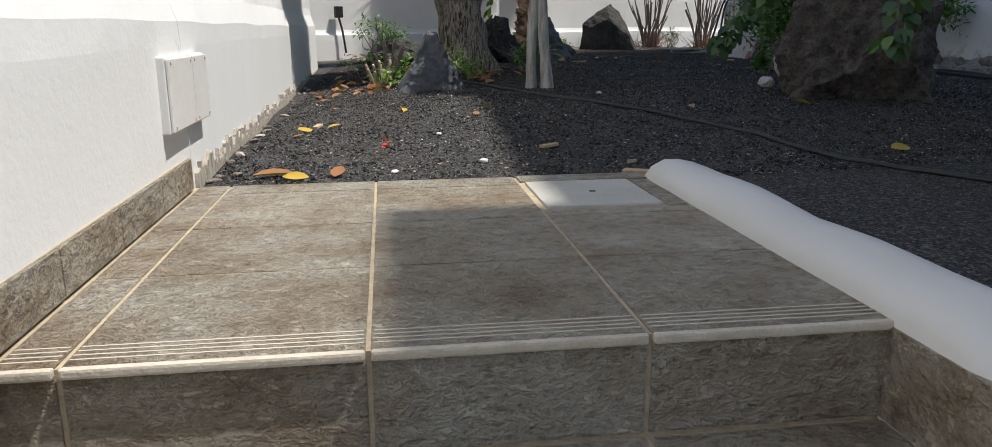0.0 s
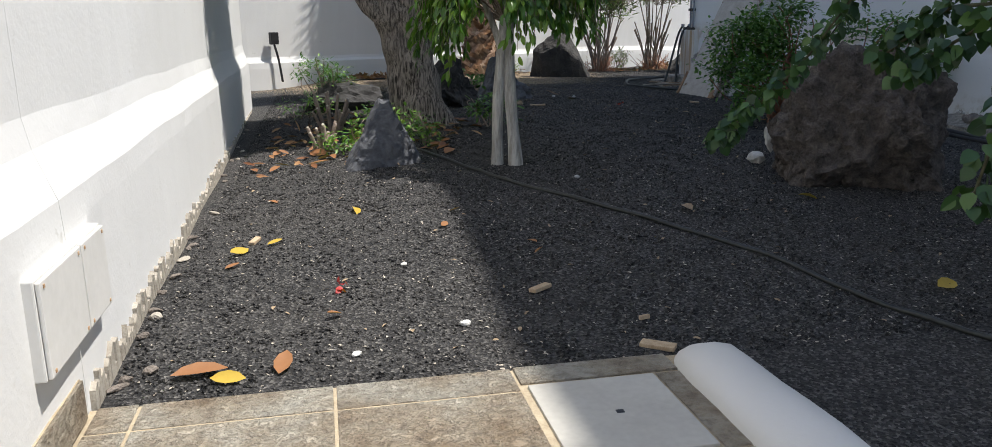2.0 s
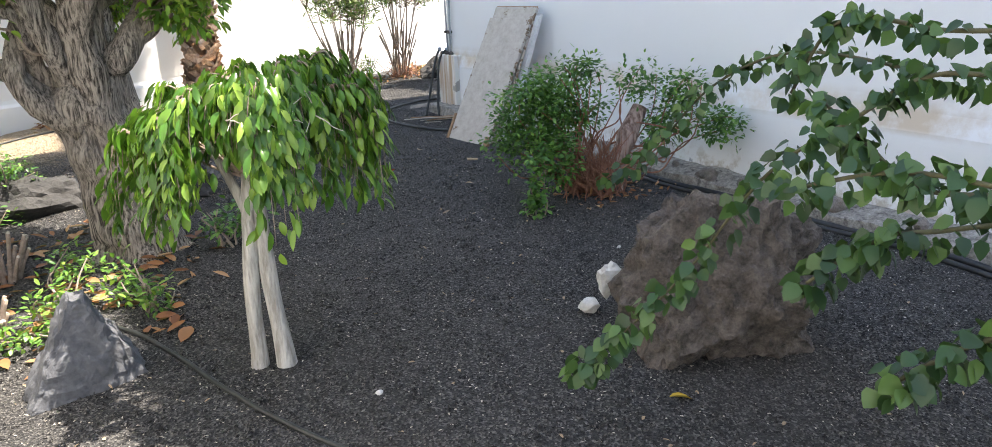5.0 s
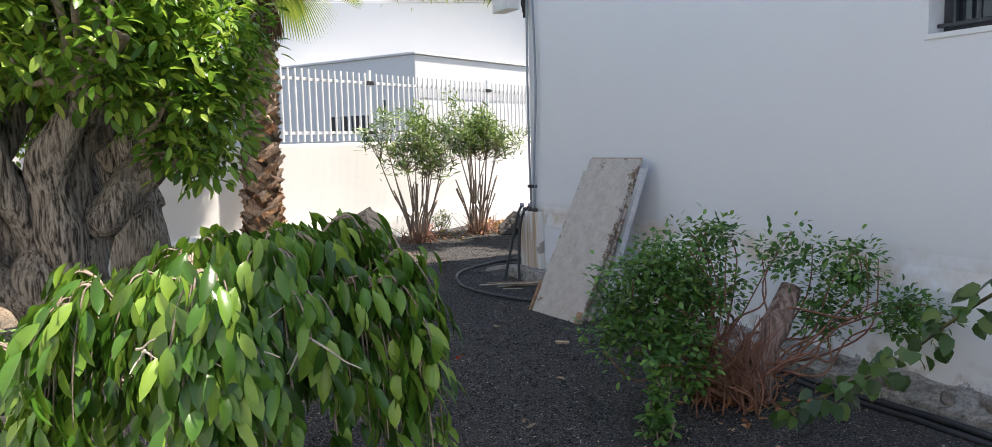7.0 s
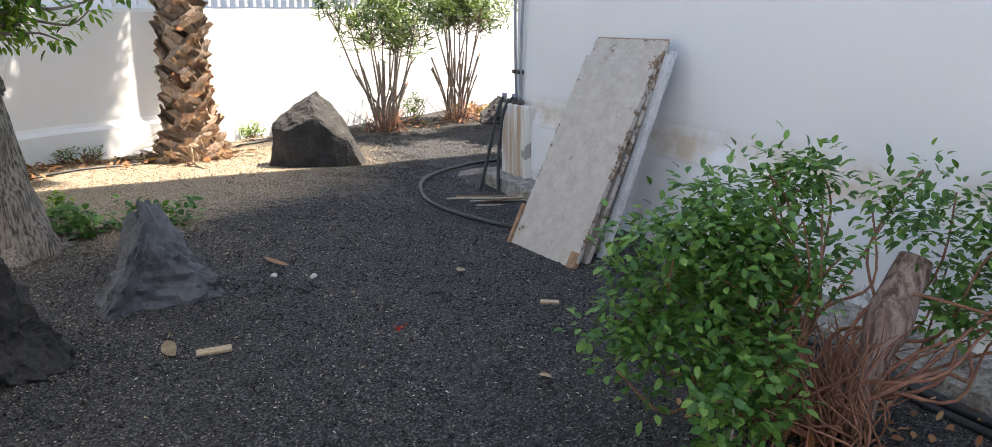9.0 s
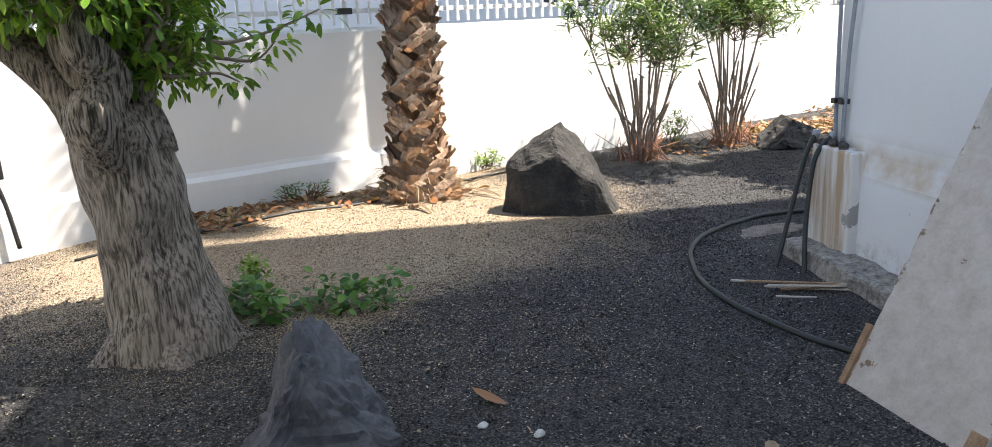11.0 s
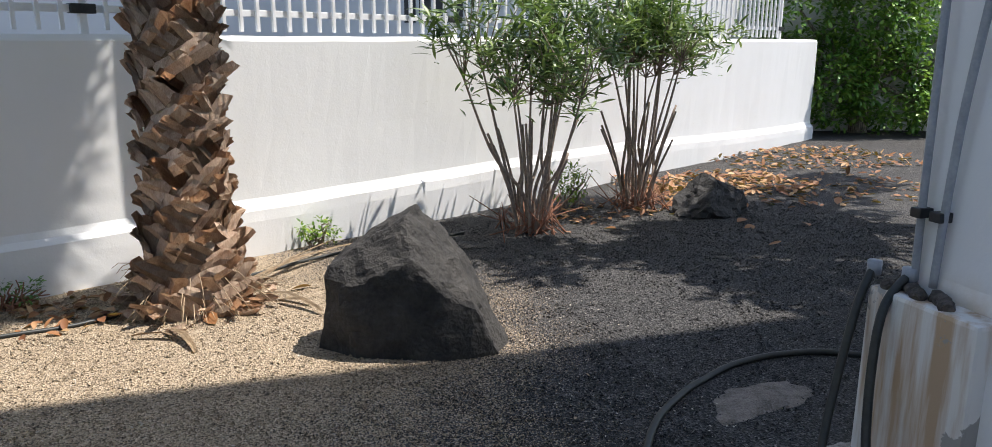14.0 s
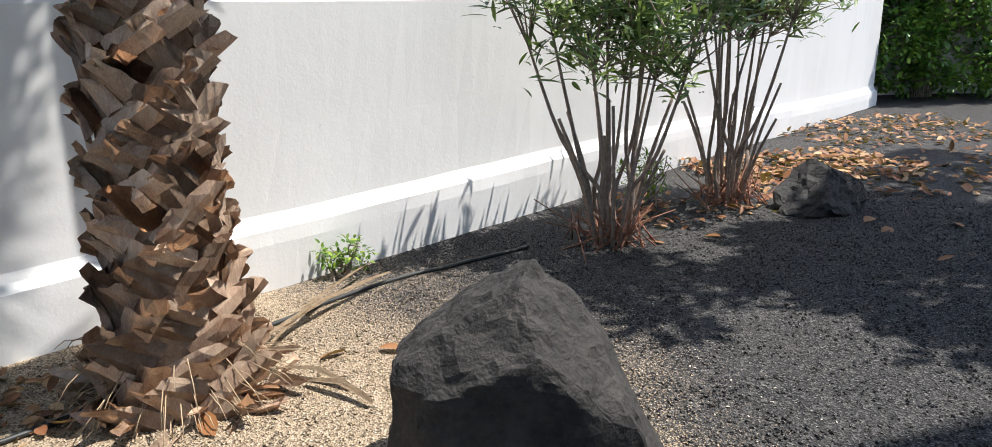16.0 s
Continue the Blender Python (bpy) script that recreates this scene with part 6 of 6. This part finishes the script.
leaf_litter("leaf_litter", "dry leaves under the leafy shrub", 130, (4.3, 5.25, 6.9, 7.6), DEAD, 0.06, 0.02)
leaf_litter("leaf_litter", "dry palm scraps along the shaded wall", 170, (1.3, 2.1, 12.9, 13.6), DEAD, 0.10, 0.03)
leaf_litter("leaf_litter", "dry strips of palm by the boundary wall", 170, (2.0, 2.95, 13.4, 14.1), DEAD, 0.09, 0.02)
leaf_litter("leaf_litter", "thin scatter of tiny leaf scraps", 420, (0.42, 5.2, 3.45, 12.5), STRAW, 0.03)


def gravel_grains():
    """Loose cinder grains over the part of the garden that is walked."""
    n = 120000
    x, y = rng.uniform(0.4, 5.25, n), 3.43 + 11.2 * rng.random(n) ** 1.1
    far = rng.random(n) < 0.22
    x, y = np.where(far, rng.uniform(4.2, 8.6, n), x), np.where(far, rng.uniform(11.5, 15.6, n), y)
    r = rng.uniform(0.003, 0.0065, n) * rng.choice([1, 1, 1, 1.6], n)
    base = np.array([(1, 0, 0), (-1, 0, 0), (0, 1, 0), (0, -1, 0), (0, 0, 0.8), (0, 0, -0.8)], float)
    tri = np.array([(0, 2, 4), (2, 1, 4), (1, 3, 4), (3, 0, 4), (2, 0, 5), (1, 2, 5), (3, 1, 5), (0, 3, 5)])
    z = np.array([ground_z(a, b) for a, b in zip(x, y)])
    turn = rng.uniform(0, 6.28, n)
    c, s = np.cos(turn)[:, None], np.sin(turn)[:, None]
    v = base[None] * (1 + 0.35 * rng.normal(size=(n, 6, 1))) * r[:, None, None]
    vx = v[..., 0] * c - v[..., 1] * s + x[:, None]
    vy = v[..., 0] * s + v[..., 1] * c + y[:, None]
    vz = v[..., 2] + z[:, None] + r[:, None] * 0.2
    verts = np.stack([vx, vy, vz], -1).reshape(-1, 3)
    faces = (np.arange(n)[:, None, None] * 6 + tri[None]).reshape(-1, 3)
    me = bpy.data.meshes.new("gravel")
    me.vertices.add(len(verts))
    me.vertices.foreach_set("co", verts.ravel())
    me.loops.add(faces.size)
    me.loops.foreach_set("vertex_index", faces.ravel().astype(np.int32))
    me.polygons.add(len(faces))
    me.polygons.foreach_set("loop_start", np.arange(0, faces.size, 3, dtype=np.int32))
    me.polygons.foreach_set("loop_total", np.full(len(faces), 3, dtype=np.int32))
    me.update()
    me.materials.append(GRAVEL)
    tagged(new("gravel", me), "loose black cinder grains with pale specks", "gravel", kind="stuff")


gravel_grains()


def sand_grains():
    """Tan grains of blown sand caught among the black cinders."""
    n = 11000
    x, y = rng.uniform(1.7, 4.7, n), rng.uniform(7.6, 12.6, n)
    keep = np.array([noise.noise(Vector((a * 1.1, b * 1.1, 5))) + 0.25 * (b - 8.6) - 0.35 * abs(a - 2.6) + 0.25 * rng.normal() > 0.0 for a, b in zip(x, y)])
    x, y = x[keep], y[keep]
    n = len(x)
    z = np.array([ground_z(a, b) for a, b in zip(x, y)]) + 0.003
    ob = new("sand", leaf_mesh("sand", TAN_GRAIN, np.stack([x, y, z], 1), rand_dirs(n, 0.2), rand_dirs(n) * 0.3 + np.array([0, 0, 1.0]), rng.uniform(0.006, 0.013, n), rng.uniform(0.005, 0.009, n), 0.1, 0.3))
    tagged(ob, "tan sand grains scattered over black gravel", "sand", kind="stuff")


sand_grains()


def pale_specks():
    """Small pale chips and dry scraps strewn over the cinders."""
    n = 7000
    x, y = rng.uniform(0.4, 5.4, n), 3.43 + 10.5 * rng.random(n) ** 1.1
    z = np.array([ground_z(a, b) for a, b in zip(x, y)]) + 0.003
    w = rand_dirs(n, 0.15)
    ob = new("chips", leaf_mesh("chips", PALE_TWIG, np.stack([x, y, z], 1), w, rand_dirs(n) * 0.3 + np.array([0, 0, 1.0]), rng.uniform(0.005, 0.018, n), rng.uniform(0.003, 0.008, n), 0.1, 0.3))
    tagged(ob, "tiny pale chips strewn over black gravel", "gravel", kind="stuff")


pale_specks()


# ---- wear along the foot of the garden wall ----
def peeled_foot():
    """Ragged bare render showing under flaking paint where the wall meets the gravel."""
    verts, faces, y, k = [], [], 3.42, 0
    rnd = random.Random(11)
    while y < 9.9:
        w, h = rnd.uniform(0.015, 0.05), rnd.uniform(0.015, 0.085) * (1.0 if y < 7 else 0.6)
        x = WALL_X - (y - 3.402) * math.tan(radians(1.3))
        for yy, zz in ((y, -0.05), (y + w, -0.05), (y + w * rnd.uniform(0.6, 1.0), h), (y + w * rnd.uniform(0.0, 0.4), h * rnd.uniform(0.5, 1.0))):
            verts.append((x + 0.013, yy, zz))
        faces.append((k, k + 1, k + 2, k + 3))
        k += 4
        y += w * rnd.uniform(0.85, 1.15)
    n = len(verts)
    verts += [(x - 0.03, y, z) for x, y, z in verts]
    for i in range(0, n, 4):
        for j in range(4):
            faces.append((i + j, i + (j + 1) % 4, n + i + (j + 1) % 4, n + i + j))
    me = bpy.data.meshes.new("peeling")
    me.from_pydata(verts, [], faces)
    me.materials.append(RUST_GREY)
    tagged(new("trim_wall_foot", me), "flaking bare render along the wall foot", "render", kind="structure")
    for i in range(22):
        y = 3.5 + 6 * rnd.random() ** 1.6
        x = WALL_X - (y - 3.4) * 0.0227 + 0.03 + 0.09 * rnd.random() ** 2
        rock("rubble", "pale flake of fallen plaster by the wall", rock_mesh("rubble", CONCRETE if i % 4 else RUST_GREY, (rnd.uniform(0.012, 0.04), rnd.uniform(0.012, 0.03), rnd.uniform(0.006, 0.014)), 80 + i, sub=2), (x, y, ground_z(x, y) + 0.006), rnd.uniform(0, 180))


peeled_foot()

for ob in scene.objects:
    if "_wood" in ob.name or ob.name.split(".")[0] in ("dry_base", "fibre"):
        tagged(ob, kind="stuff")


# ---- variegated plant and flowers beside the landing ----
def variegated():
    ob = thing("variegated_plant", "low plant with cream-edged narrow green leaves", "plant", (2.95, 2.75, 0.0))
    n = 60
    d = rand_dirs(n)
    d[:, 2] = np.abs(d[:, 2]) * 0.6 + 0.25
    c = np.array([0.0, 0.0, 0.28]) + rng.normal(size=(n, 3)) * 0.05
    up = np.tile([0.0, 0.0, 1.0], (n, 1))
    part("stem", tube_mesh("stem", [curve_points([(0, 0, -0.03, 0.012), (0.01, 0, 0.15, 0.010), (0, 0, 0.3, 0.006)], 4)], TWIG, 6), None, ob)
    part("leaf_edges", leaf_mesh("leaf_edges", CREAM, c - np.array([0, 0, 0.002]), d, up, 0.17, 0.034, 0.3, 0.25, "lance"), None, ob, "cream leaf margins")
    part("leaves", leaf_mesh("leaves", L_BUSH, c + d * 0.004, d, up, 0.162, 0.024, 0.3, 0.25, "lance"), None, ob)
    f = thing("red_flower", "small red flower cluster on a thin stalk", "flower", (3.05, 3.0, 0.0))
    part("stalk", tube_mesh("stalk", [curve_points([(0, 0, -0.02, 0.005), (-0.02, 0, 0.4, 0.004), (-0.03, 0, 0.78, 0.003)], 4)], TWIG, 5), None, f)
    k = 40
    dd = rand_dirs(k)
    part("petals", leaf_mesh("petals", RED_PETAL, np.array([-0.03, 0, 0.78]) + dd * 0.015, dd, rand_dirs(k), 0.03, 0.022), None, f)
    for x, y in ((0.97, 4.14), (3.67, 8.65)):
        g = new("fallen_petal", leaf_mesh("fallen_petal", RED_PETAL, rng.normal(size=(6, 3)) * 0.012, rand_dirs(6), rand_dirs(6), 0.025, 0.02))
        g.matrix_basis = pose(x, y, ground_z(x, y) + 0.015)
        tagged(g, "fallen crimson flower on the gravel", "flower")


variegated()
